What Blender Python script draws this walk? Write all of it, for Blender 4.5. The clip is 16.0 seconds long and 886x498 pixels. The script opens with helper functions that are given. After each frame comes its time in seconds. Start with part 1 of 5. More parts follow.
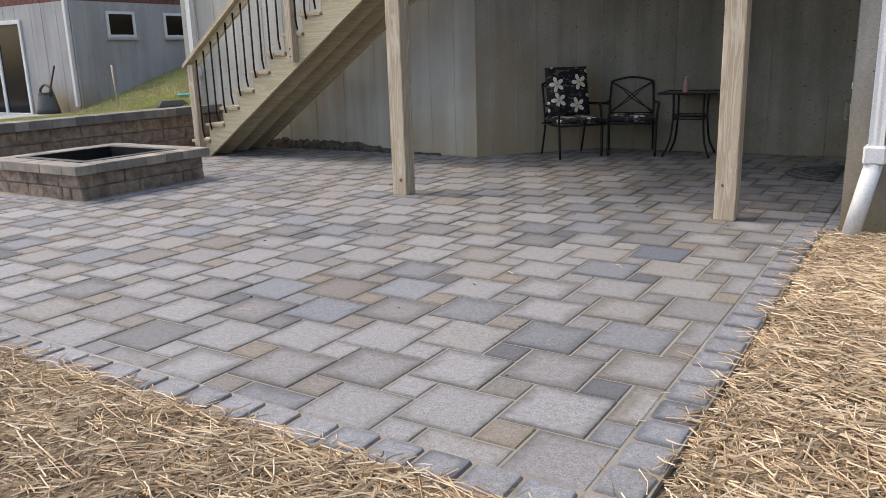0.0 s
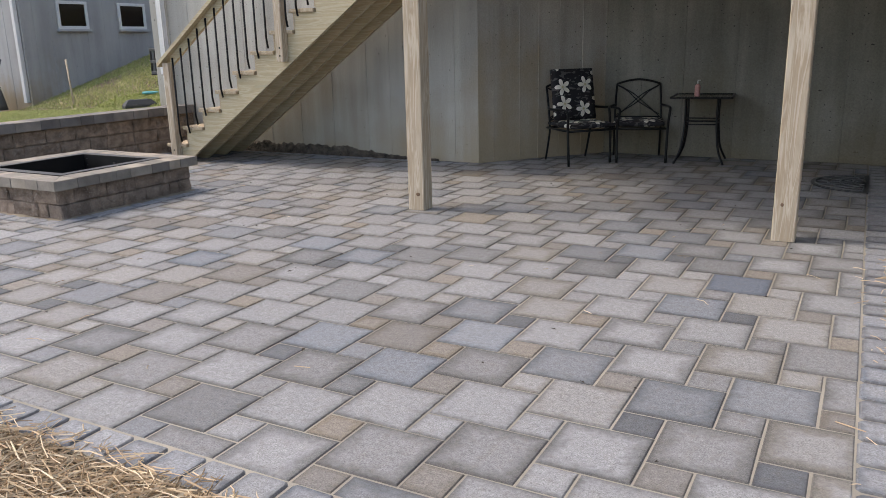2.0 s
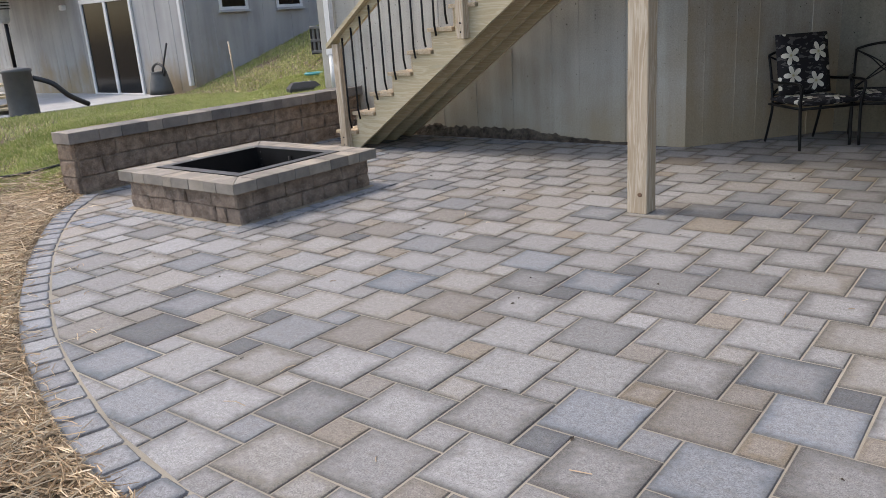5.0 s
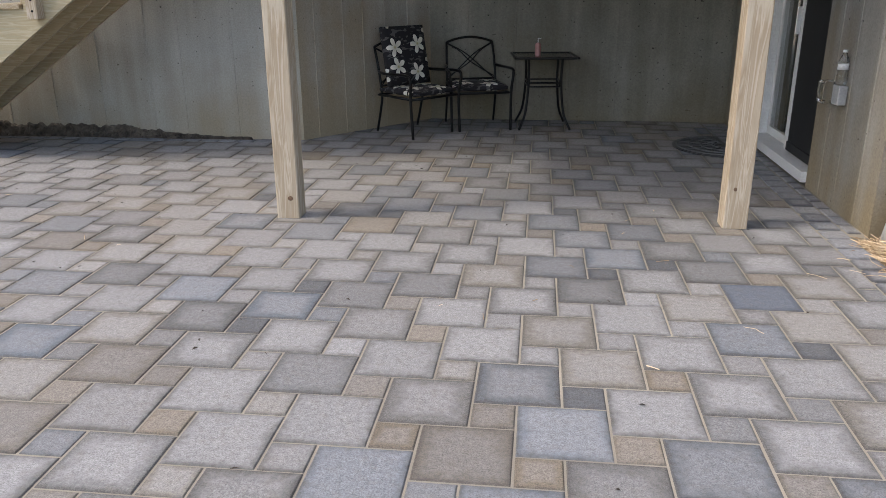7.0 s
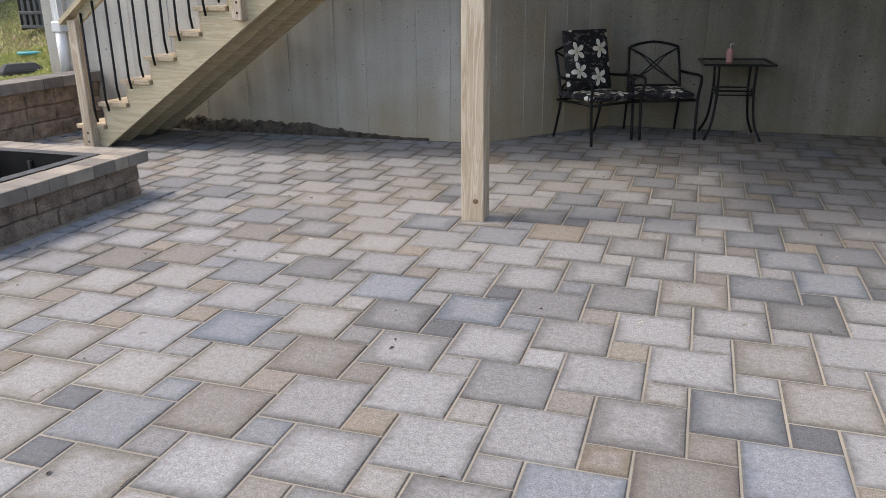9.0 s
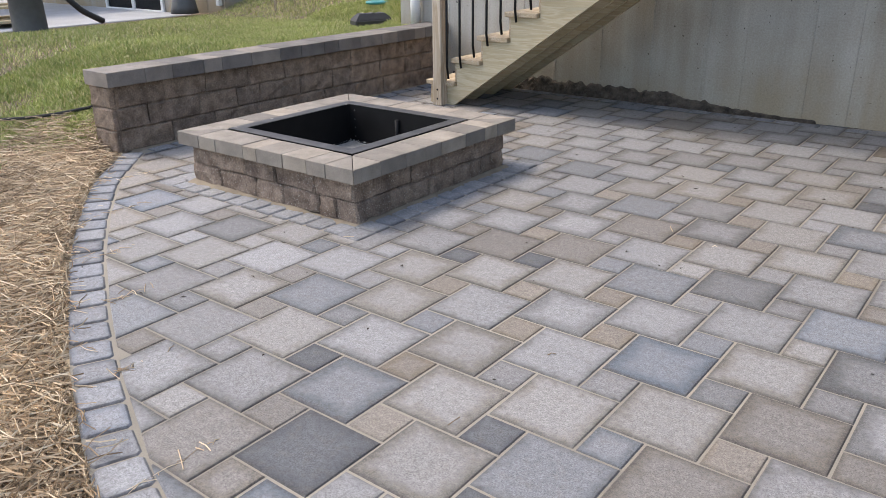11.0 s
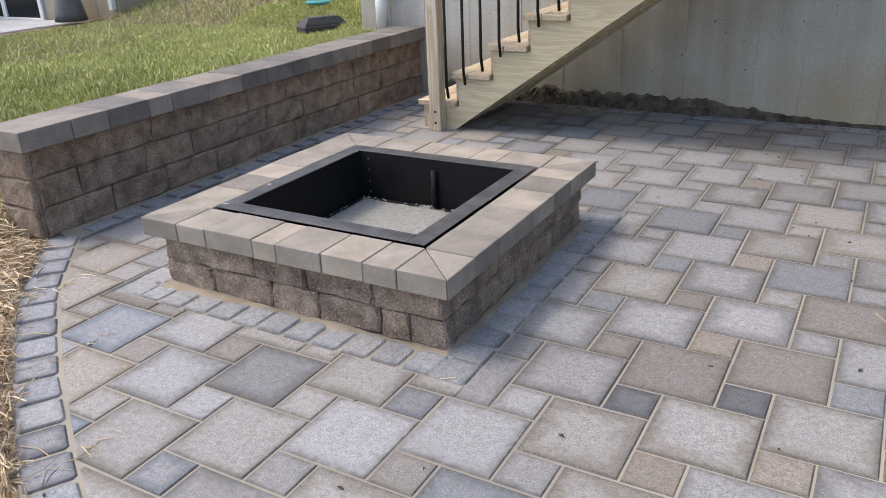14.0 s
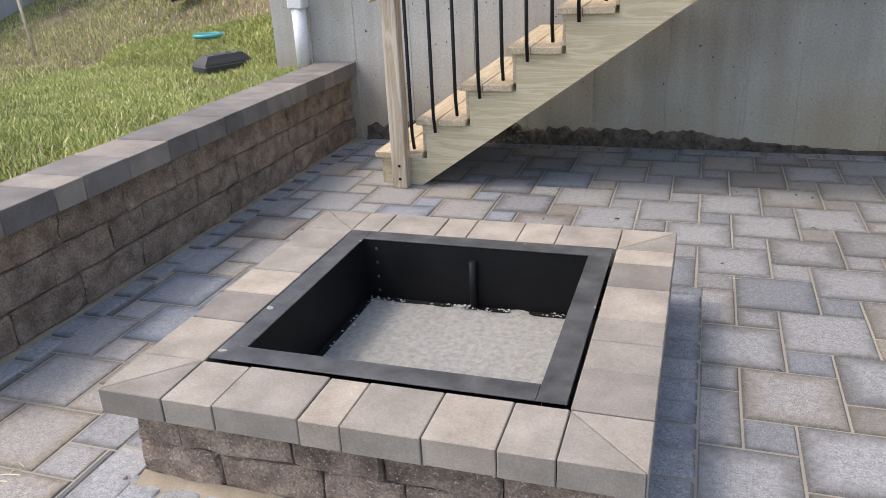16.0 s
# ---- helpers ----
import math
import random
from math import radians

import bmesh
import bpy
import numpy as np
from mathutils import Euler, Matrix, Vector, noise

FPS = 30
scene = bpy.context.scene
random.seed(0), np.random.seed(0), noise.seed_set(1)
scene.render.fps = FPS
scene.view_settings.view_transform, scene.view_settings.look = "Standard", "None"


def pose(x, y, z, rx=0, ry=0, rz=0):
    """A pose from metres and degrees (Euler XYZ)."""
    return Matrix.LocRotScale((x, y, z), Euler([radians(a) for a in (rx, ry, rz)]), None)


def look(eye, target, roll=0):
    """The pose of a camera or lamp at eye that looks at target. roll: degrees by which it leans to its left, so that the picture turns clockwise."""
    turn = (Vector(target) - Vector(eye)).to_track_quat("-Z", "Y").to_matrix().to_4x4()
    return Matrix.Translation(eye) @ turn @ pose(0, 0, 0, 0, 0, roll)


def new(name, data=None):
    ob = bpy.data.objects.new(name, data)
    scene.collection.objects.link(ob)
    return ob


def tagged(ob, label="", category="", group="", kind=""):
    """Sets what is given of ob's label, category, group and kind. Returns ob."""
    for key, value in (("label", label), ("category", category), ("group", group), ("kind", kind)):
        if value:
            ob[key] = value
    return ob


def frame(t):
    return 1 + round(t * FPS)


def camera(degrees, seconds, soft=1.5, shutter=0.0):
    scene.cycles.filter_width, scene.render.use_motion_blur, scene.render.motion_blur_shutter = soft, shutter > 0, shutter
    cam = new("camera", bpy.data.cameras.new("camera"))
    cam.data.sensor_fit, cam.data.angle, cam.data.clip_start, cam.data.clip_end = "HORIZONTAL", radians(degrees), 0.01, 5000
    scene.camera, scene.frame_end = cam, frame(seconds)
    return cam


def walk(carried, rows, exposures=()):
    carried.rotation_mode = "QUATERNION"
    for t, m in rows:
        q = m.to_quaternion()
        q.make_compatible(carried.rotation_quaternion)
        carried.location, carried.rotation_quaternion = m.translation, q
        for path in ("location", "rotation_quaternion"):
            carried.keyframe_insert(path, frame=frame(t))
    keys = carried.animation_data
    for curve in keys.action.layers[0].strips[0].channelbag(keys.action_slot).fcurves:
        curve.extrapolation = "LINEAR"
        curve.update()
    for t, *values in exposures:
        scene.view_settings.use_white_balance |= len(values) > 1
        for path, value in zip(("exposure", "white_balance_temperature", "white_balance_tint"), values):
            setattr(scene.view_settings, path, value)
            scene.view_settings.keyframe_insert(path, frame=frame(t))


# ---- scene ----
cam = camera(59.0, 16.0, soft=0.8)
PATH = [
    (0, (0.028, 0.076, 1.158), (-1.0081, 1.7168, 0.675), -1.7),
    (0.5, (-0.211, 0.183, 1.19), (-1.2279, 1.8392, 0.716), -2.6),
    (1, (-0.365, 0.2279, 1.2105), (-1.3789, 1.8821, 0.725), -2.34),
    (1.5, (-0.5732, 0.2382, 1.231), (-1.5406, 1.9168, 0.7332), -1.68),
    (2, (-0.7533, 0.2337, 1.2753), (-1.6693, 1.9367, 0.7661), -1.27),
    (2.5, (-0.9597, 0.312, 1.271), (-1.8829, 2.0049, 0.7392), -1.48),
    (3, (-1.094, 0.3994, 1.3316), (-2.2058, 1.9729, 0.7969), -3.49),
    (3.5, (-1.148, 0.44, 1.32), (-2.352, 1.947, 0.792), -3.7),
    (3.7, (-1.189, 0.461, 1.315), (-2.409, 1.953, 0.784), -3.5),
    (5.8, (-2.056, 0.913, 1.379), (-3.158, 2.459, 0.75), -4.1),
    (6, (-2.146, 0.945, 1.367), (-3.111, 2.576, 0.728), -3.3),
    (6.5, (-2.297, 0.983, 1.385), (-2.834, 2.794, 0.73), -2.0),
    (7, (-2.3, 0.987, 1.4), (-2.527, 2.863, 0.745), -0.4),
    (7.5, (-2.29, 1.006, 1.399), (-2.334, 2.901, 0.76), -0.3),
    (8, (-2.321, 1.011, 1.394), (-2.333, 2.909, 0.764), -0.4),
    (8.5, (-2.424, 1.008, 1.387), (-2.606, 2.899, 0.761), -0.1),
    (9, (-2.557, 1.046, 1.375), (-3.141, 2.849, 0.736), -0.6),
    (9.5, (-2.751, 1.17, 1.393), (-3.613, 2.841, 0.712), -0.9),
    (10, (-2.958, 1.223, 1.388), (-4.024, 2.766, 0.694), -0.1),
    (12.3, (-4.173, 1.502, 1.437), (-5.344, 2.915, 0.641), -1.8),
    (12.5, (-4.268, 1.514, 1.448), (-5.43, 2.932, 0.65), -2.6),
    (13, (-4.523, 1.666, 1.423), (-5.605, 3.145, 0.62), -3.0),
    (13.5, (-4.756, 1.867, 1.456), (-5.802, 3.383, 0.677), -3.3),
    (14, (-4.962, 1.999, 1.431), (-5.8917, 3.587, 0.647), -2.4),
    (14.5, (-5.242, 2.134, 1.423), (-6.0218, 3.7944, 0.625), -1.5),
    (15, (-5.538, 2.304, 1.403), (-6.3047, 3.9653, 0.596), -2.4),
    (15.5, (-5.802, 2.445, 1.441), (-6.5713, 4.1254, 0.676), -3.2),
    (16, (-6.096, 2.58, 1.448), (-6.6927, 4.3303, 0.686), -3.0),
]
EXPOSURES = [(0.0, 1.06, 7050, 10), (7.0, 1.14, 7000, 10), (8.5, 1.25, 7000, 10), (10.0, 1.20, 6950, 10), (12.5, 1.18, 6800, 10), (16.0, 1.32, 6800, 10)]
SKY, SUN = 0.16, 0.6
walk(cam, [(t, look(eye, target, roll)) for t, eye, target, roll in PATH], exposures=EXPOSURES)

# ---------------------------------------------------------------- light
SUN_DIR = Vector((1.0, 0.30, -1.6)).normalized()
world = bpy.data.worlds.new("world")
scene.world = world
world.use_nodes = True
wn = world.node_tree.nodes
wl = world.node_tree.links
sky = wn.new("ShaderNodeTexSky")
sky.sky_type, sky.sun_disc = "NISHITA", False
sky.sun_elevation = math.asin(-SUN_DIR.z)
sky.sun_rotation = math.atan2(-SUN_DIR.x, -SUN_DIR.y)
sky.dust_density, sky.air_density = 3.0, 1.0
wn["Background"].inputs["Strength"].default_value = SKY
wl.new(sky.outputs["Color"], wn["Background"].inputs["Color"])
sun = bpy.data.lights.new("sun", "SUN")
sun.energy, sun.angle, sun.color = SUN, radians(6), (1.0, 0.95, 0.88)
sun_ob = new("sun", sun)
sun_ob.matrix_world = Matrix.Translation((0, 0, 12)) @ SUN_DIR.to_track_quat("-Z", "Y").to_matrix().to_4x4()

# ---------------------------------------------------------------- materials
def mat(name, rough=0.8, metal=0.0):
    m = bpy.data.materials.new(name)
    m.use_nodes = True
    b = m.node_tree.nodes["Principled BSDF"]
    b.inputs["Roughness"].default_value = rough
    b.inputs["Metallic"].default_value = metal
    return m, m.node_tree, b


def node(nt, kind, **values):
    n = nt.nodes.new(kind)
    for k, v in values.items():
        n.inputs[k].default_value = v
    return n


def coords(nt, what="Object", scale=(1, 1, 1)):
    c = nt.nodes.new("ShaderNodeTexCoord")
    mp = nt.nodes.new("ShaderNodeMapping")
    mp.inputs["Scale"].default_value = scale
    nt.links.new(c.outputs[what], mp.inputs["Vector"])
    return mp.outputs["Vector"]


def noise_of(nt, vec, scale, detail=4, rough=0.55):
    n = node(nt, "ShaderNodeTexNoise", Scale=scale, Detail=detail, Roughness=rough)
    nt.links.new(vec, n.inputs["Vector"])
    return n.outputs["Fac"]


def ramp(nt, fac, stops, mode="LINEAR"):
    r = nt.nodes.new("ShaderNodeValToRGB")
    r.color_ramp.interpolation = mode
    els = r.color_ramp.elements
    while len(els) < len(stops):
        els.new(0.5)
    for e, (p, c) in zip(els, stops):
        e.position, e.color = p, (*c, 1)
    nt.links.new(fac, r.inputs["Fac"])
    return r.outputs["Color"]


def blend(nt, fac, a, b, how="MIX"):
    m = nt.nodes.new("ShaderNodeMix")
    m.data_type, m.blend_type = "RGBA", how
    for sock, v in ((m.inputs[0], fac), (m.inputs[6], a), (m.inputs[7], b)):
        if isinstance(v, (int, float)):
            sock.default_value = v
        elif isinstance(v, tuple):
            sock.default_value = (*v, 1)
        else:
            nt.links.new(v, sock)
    return m.outputs[2]


def maths(nt, op, a, b=0.0):
    m = nt.nodes.new("ShaderNodeMath")
    m.operation = op
    for sock, v in ((m.inputs[0], a), (m.inputs[1], b)):
        if isinstance(v, (int, float)):
            sock.default_value = v
        else:
            nt.links.new(v, sock)
    return m.outputs[0]


def bump(nt, b, height, strength=0.4, dist=0.01):
    n = node(nt, "ShaderNodeBump", Strength=strength, Distance=dist)
    nt.links.new(height, n.inputs["Height"])
    nt.links.new(n.outputs["Normal"], b.inputs["Normal"])


def grainy(name, dark, light, scale=6.0, fine=120.0, rough=0.85, relief=0.3, dist=0.004, spots=None, what="Object", metal=0.0, rnd=0.25, grit=0.35):
    """A surface with two scales of colour variation, a little variation from piece to piece, and fine relief."""
    m, nt, b = mat(name, rough, metal)
    v = coords(nt, what)
    big = noise_of(nt, v, scale, 5)
    small = noise_of(nt, v, fine, 3, 0.7)
    col = ramp(nt, big, [(0.3, dark), (0.7, light)])
    col = blend(nt, grit, col, ramp(nt, small, [(0.3, (0.25, 0.25, 0.25)), (0.7, (1, 1, 1))]), "MULTIPLY")
    if rnd:
        oi = nt.nodes.new("ShaderNodeObjectInfo")
        col = blend(nt, rnd, col, ramp(nt, oi.outputs["Random"], [(0, (0.35, 0.34, 0.34)), (0.5, (0.8, 0.78, 0.75)), (1, (1.3, 1.2, 1.05))]), "MULTIPLY")
    if spots:
        sp = noise_of(nt, v, spots[0], 2, 0.5)
        col = blend(nt, maths(nt, "GREATER_THAN", sp, spots[1]), col, spots[2])
    nt.links.new(col, b.inputs["Base Color"])
    bump(nt, b, maths(nt, "ADD", maths(nt, "MULTIPLY", big, 0.5), small), relief, dist)
    return m


def plain(name, colour, rough=0.5, metal=0.0, var=0.12):
    return grainy(name, tuple(c * (1 - var) for c in colour), tuple(c * (1 + var) for c in colour), 9, 90, rough, 0.08, 0.001, metal=metal, rnd=0)


def paver_material(name, own_colour):
    """Concrete paver: own colour, chalky pale middle with an uneven edge, fine aggregate."""
    m, nt, b = mat(name, 0.72)
    oi = nt.nodes.new("ShaderNodeObjectInfo")
    geo = nt.nodes.new("ShaderNodeNewGeometry")
    if own_colour:
        base, seed = oi.outputs["Color"], oi.outputs["Random"]
    else:
        seed = geo.outputs["Random Per Island"]
        base = ramp(nt, seed, [(p, c) for p, c in zip((0, 0.16, 0.32, 0.46, 0.6, 0.76, 0.9), PALETTE)], "CONSTANT")
    uv = nt.nodes.new("ShaderNodeUVMap")
    uv.uv_map = "local"
    sep = nt.nodes.new("ShaderNodeSeparateXYZ")
    nt.links.new(uv.outputs["UV"], sep.inputs[0])
    edge = maths(nt, "MAXIMUM", maths(nt, "ABSOLUTE", sep.outputs[0]), maths(nt, "ABSOLUTE", sep.outputs[1]))
    pos = geo.outputs["Position"]
    big = noise_of(nt, pos, 7, 4)
    mid = noise_of(nt, pos, 26, 4, 0.6)
    fine = noise_of(nt, pos, 170, 3, 0.85)
    pale = maths(nt, "ADD", edge, maths(nt, "MULTIPLY", maths(nt, "SUBTRACT", big, 0.5), 0.6))
    pale = maths(nt, "ADD", pale, maths(nt, "MULTIPLY", maths(nt, "SUBTRACT", mid, 0.5), 0.35))
    pale = maths(nt, "ADD", pale, maths(nt, "MULTIPLY", maths(nt, "SUBTRACT", fine, 0.5), 0.9))
    pale = maths(nt, "ADD", pale, maths(nt, "MULTIPLY", maths(nt, "SUBTRACT", seed, 0.5), 0.3))
    mask = node(nt, "ShaderNodeMapRange", **{"From Min": 0.62, "From Max": 0.93, "To Min": 1.0, "To Max": 0.0})
    nt.links.new(pale, mask.inputs["Value"])
    chalk = maths(nt, "MULTIPLY", mask.outputs["Result"], oi.outputs["Alpha"] if own_colour else 0.7)
    rim = node(nt, "ShaderNodeMapRange", **{"From Min": 0.84, "From Max": 0.98, "To Min": 0.0, "To Max": 0.68})
    nt.links.new(maths(nt, "ADD", edge, maths(nt, "MULTIPLY", maths(nt, "SUBTRACT", mid, 0.5), 0.12)), rim.inputs["Value"])
    base = blend(nt, rim.outputs["Result"], base, (0.07, 0.065, 0.06))
    col = blend(nt, chalk, base, blend(nt, 0.62, base, (0.455, 0.455, 0.465)))
    dirt = maths(nt, "MULTIPLY", ramp(nt, mid, [(0.5, (0, 0, 0)), (0.75, (1, 1, 1))]), 0.28)
    col = blend(nt, dirt, col, (0.20, 0.165, 0.125))
    col = blend(nt, 0.5, col, ramp(nt, noise_of(nt, pos, 48, 5, 0.7), [(0.3, (0.45, 0.45, 0.46)), (0.66, (1.22, 1.21, 1.2))]), "MULTIPLY")
    col = blend(nt, 0.6, col, ramp(nt, fine, [(0.34, (0.12, 0.12, 0.12)), (0.62, (1.12, 1.12, 1.12))]), "MULTIPLY")
    nt.links.new(col, b.inputs["Base Color"])
    bump(nt, b, maths(nt, "ADD", fine, maths(nt, "MULTIPLY", mid, 1.5)), 0.6, 0.004)
    return m


# grey, warm grey, sandy, blue grey, charcoal, pale grey, brown
PALETTE = [(0.19, 0.19, 0.195), (0.24, 0.22, 0.195), (0.275, 0.23, 0.175), (0.155, 0.185, 0.23), (0.135, 0.14, 0.15), (0.30, 0.29, 0.275), (0.19, 0.165, 0.14)]


def wood_material(name, a, c, axis, ring=7.0):
    """Sawn softwood with long wavering grain along an axis."""
    m, nt, b = mat(name, 0.7)
    sc = [1.0, 1.0, 1.0]
    sc[axis] = 0.07
    v = coords(nt, "Object", tuple(sc))
    warp = noise_of(nt, v, 5, 3)
    w = nt.nodes.new("ShaderNodeTexNoise")
    w.inputs["Scale"].default_value = 14 * ring / 7
    w.inputs["Detail"].default_value = 5
    w.inputs["Distortion"].default_value = 1.6
    nt.links.new(v, w.inputs["Vector"])
    col = ramp(nt, w.outputs["Fac"], [(0.3, a), (0.46, c), (0.52, a), (0.6, c), (0.72, tuple(x * 0.82 for x in a))])
    col = blend(nt, 0.25, col, ramp(nt, warp, [(0.3, (0.6, 0.62, 0.55)), (0.7, (1, 1, 1))]), "MULTIPLY")
    fine = noise_of(nt, v, 220, 2, 0.7)
    col = blend(nt, 0.2, col, ramp(nt, fine, [(0.3, (0.4, 0.4, 0.4)), (0.7, (1, 1, 1))]), "MULTIPLY")
    nt.links.new(col, b.inputs["Base Color"])
    bump(nt, b, maths(nt, "ADD", w.outputs["Fac"], fine), 0.25, 0.002)
    return m


def concrete_material(name, dark, light, stain, low, high):
    """Poured wall: streaks down the face, pores, and an uneven earth stain over the lowest part."""
    m, nt, b = mat(name, 0.88)
    v = coords(nt, "Object")
    streak = noise_of(nt, coords(nt, "Object", (3.2, 3.2, 0.22)), 1.6, 5)
    cloud = noise_of(nt, v, 1.1, 5)
    fine = noise_of(nt, v, 70, 3, 0.7)
    col = ramp(nt, maths(nt, "MULTIPLY", maths(nt, "ADD", streak, cloud), 0.5), [(0.36, dark), (0.62, light)])
    pores = noise_of(nt, v, 38, 1, 0.3)
    col = blend(nt, maths(nt, "GREATER_THAN", pores, 0.765), col, tuple(x * 0.35 for x in dark))
    sep = nt.nodes.new("ShaderNodeSeparateXYZ")
    nt.links.new(v, sep.inputs[0])
    h = maths(nt, "ADD", sep.outputs[2], maths(nt, "MULTIPLY", maths(nt, "SUBTRACT", cloud, 0.5), 2.2))
    h = maths(nt, "ADD", h, maths(nt, "MULTIPLY", maths(nt, "SUBTRACT", streak, 0.5), 1.0))
    mask = node(nt, "ShaderNodeMapRange", **{"From Min": low, "From Max": high, "To Min": 0.75, "To Max": 0.0})
    nt.links.new(h, mask.inputs["Value"])
    col = blend(nt, mask.outputs["Result"], col, stain)
    col = blend(nt, 0.5, col, ramp(nt, fine, [(0.3, (0.45, 0.45, 0.45)), (0.7, (1, 1, 1))]), "MULTIPLY")
    nt.links.new(col, b.inputs["Base Color"])
    bump(nt, b, maths(nt, "SUBTRACT", fine, maths(nt, "MULTIPLY", maths(nt, "GREATER_THAN", pores, 0.765), 2)), 0.3, 0.004)
    return m


def blade_material(name, stops, rough=0.7):
    m, nt, b = mat(name, rough)
    geo = nt.nodes.new("ShaderNodeNewGeometry")
    col = ramp(nt, geo.outputs["Random Per Island"], stops)
    big = noise_of(nt, geo.outputs["Position"], 1.7, 4)
    col = blend(nt, 0.5, col, ramp(nt, big, [(0.35, (0.62, 0.59, 0.54)), (0.65, (1.1, 1.08, 1.02))]), "MULTIPLY")
    nt.links.new(col, b.inputs["Base Color"])
    return m


M_PAVER = paver_material("paver", True)
M_PAVER_FAR = paver_material("paver_mixed", False)
M_SAND = grainy("joint_sand", (0.22, 0.20, 0.165), (0.42, 0.38, 0.31), 0.9, 300, 0.95, 0.4, 0.003, rnd=0)
M_BLOCK = grainy("split_block", (0.21, 0.15, 0.11), (0.53, 0.41, 0.315), 11, 95, 0.95, 1.0, 0.014, spots=(150, 0.69, (0.46, 0.41, 0.35)), grit=0.75)
M_BLOCK_PIT = grainy("split_block_tan", (0.195, 0.138, 0.106), (0.55, 0.425, 0.335), 10, 100, 0.95, 1.0, 0.014, spots=(140, 0.66, (0.50, 0.46, 0.40)), grit=0.8)
M_CAP = grainy("cap_stone", (0.25, 0.225, 0.195), (0.395, 0.355, 0.31), 7, 160, 0.85, 0.3, 0.003, rnd=0.6)
M_CAP_WALL = grainy("cap_stone_dark", (0.17, 0.155, 0.145), (0.29, 0.265, 0.245), 6, 160, 0.85, 0.25, 0.003, rnd=0.5)
M_POST = wood_material("pine_post", (0.60, 0.52, 0.41), (0.42, 0.325, 0.225), 2)
M_WOOD_X = wood_material("pine_stair", (0.60, 0.53, 0.37), (0.49, 0.40, 0.25), 0)
M_WOOD_Y = wood_material("pine_tread", (0.60, 0.50, 0.37), (0.46, 0.35, 0.22), 1)
M_BLACK = plain("black_metal", (0.012, 0.012, 0.013), 0.42, 0.6)
M_INSERT = grainy("black_steel", (0.004, 0.004, 0.0045), (0.009, 0.009, 0.0095), 8, 90, 0.6, 0.1, 0.001, rnd=0)
M_FLANGE = grainy("scuffed_steel", (0.03, 0.03, 0.032), (0.10, 0.10, 0.10), 12, 90, 0.5, 0.2, 0.001, spots=(9, 0.70, (0.30, 0.28, 0.25)), rnd=0)
M_ASH = grainy("pit_sand", (0.24, 0.235, 0.22), (0.36, 0.35, 0.325), 45, 190, 0.95, 0.6, 0.004, rnd=0)
M_CONC = concrete_material("poured_wall", (0.33, 0.325, 0.30), (0.52, 0.51, 0.47), (0.40, 0.315, 0.20), -0.3, 0.9)
# same poured concrete, with the shade of the recess put into its colour
M_CONC_B = concrete_material("poured_wall_shaded", (0.14, 0.14, 0.122), (0.29, 0.28, 0.248), (0.23, 0.185, 0.11), -0.3, 0.9)
M_CONC_D = concrete_material("poured_wall_brown", (0.31, 0.30, 0.28), (0.50, 0.48, 0.445), (0.40, 0.305, 0.18), 0.25, 1.3)
# brown earth stain, over a base colour darkened for the deck's shade
M_CONC_M = concrete_material("poured_wall_stained_shaded", (0.17, 0.165, 0.155), (0.30, 0.295, 0.275), (0.27, 0.205, 0.11), 0.0, 1.1)
M_CONC_L = concrete_material("poured_wall_light", (0.33, 0.33, 0.33), (0.46, 0.46, 0.455), (0.36, 0.27, 0.15), 0.1, 0.9)
M_RUBBLE = grainy("footing_soil", (0.045, 0.035, 0.028), (0.20, 0.165, 0.13), 14, 60, 0.98, 1.0, 0.02, rnd=0)
M_VINYL = plain("white_vinyl", (0.74, 0.75, 0.75), 0.4, var=0.05)
# near-black colour painted for unlit rooms behind windows and doors
M_DARK = plain("unlit_room_black", (0.006, 0.0065, 0.007), 0.1)
M_SCREEN = plain("insect_screen", (0.014, 0.015, 0.017), 0.6)
M_SOIL = grainy("soil", (0.10, 0.072, 0.045), (0.24, 0.18, 0.115), 2.5, 60, 0.98, 0.8, 0.02, rnd=0)
M_BRICK = grainy("red_brick", (0.15, 0.06, 0.045), (0.27, 0.12, 0.09), 14, 120, 0.9, 0.5, 0.004)
M_SLAB = grainy("slab", (0.42, 0.43, 0.45), (0.52, 0.53, 0.55), 2, 90, 0.9, 0.2, 0.002, rnd=0)
M_STRAW = blade_material("straw", [(0, (0.15, 0.10, 0.055)), (0.28, (0.40, 0.285, 0.17)), (0.7, (0.60, 0.46, 0.30)), (1, (0.84, 0.71, 0.52))])
M_GRASS = blade_material("grass", [(0, (0.18, 0.23, 0.055)), (0.4, (0.32, 0.39, 0.10)), (0.75, (0.50, 0.51, 0.19)), (0.92, (0.66, 0.58, 0.31)), (1, (0.76, 0.66, 0.42))])
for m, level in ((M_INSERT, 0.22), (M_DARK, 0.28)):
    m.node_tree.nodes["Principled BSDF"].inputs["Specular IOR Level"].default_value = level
M_PLASTIC = plain("black_plastic", (0.03, 0.032, 0.036), 0.45)
M_GREYPLASTIC = plain("grey_plastic", (0.10, 0.105, 0.11), 0.55)
M_TEAL = plain("teal_plastic", (0.05, 0.30, 0.32), 0.4)
M_PINK = plain("pink_plastic", (0.55, 0.28, 0.27), 0.4)
M_GREYBOX = plain("outlet_grey", (0.40, 0.41, 0.42), 0.45)
M_YELLOW = plain("yellow_plastic", (0.65, 0.50, 0.05), 0.5)


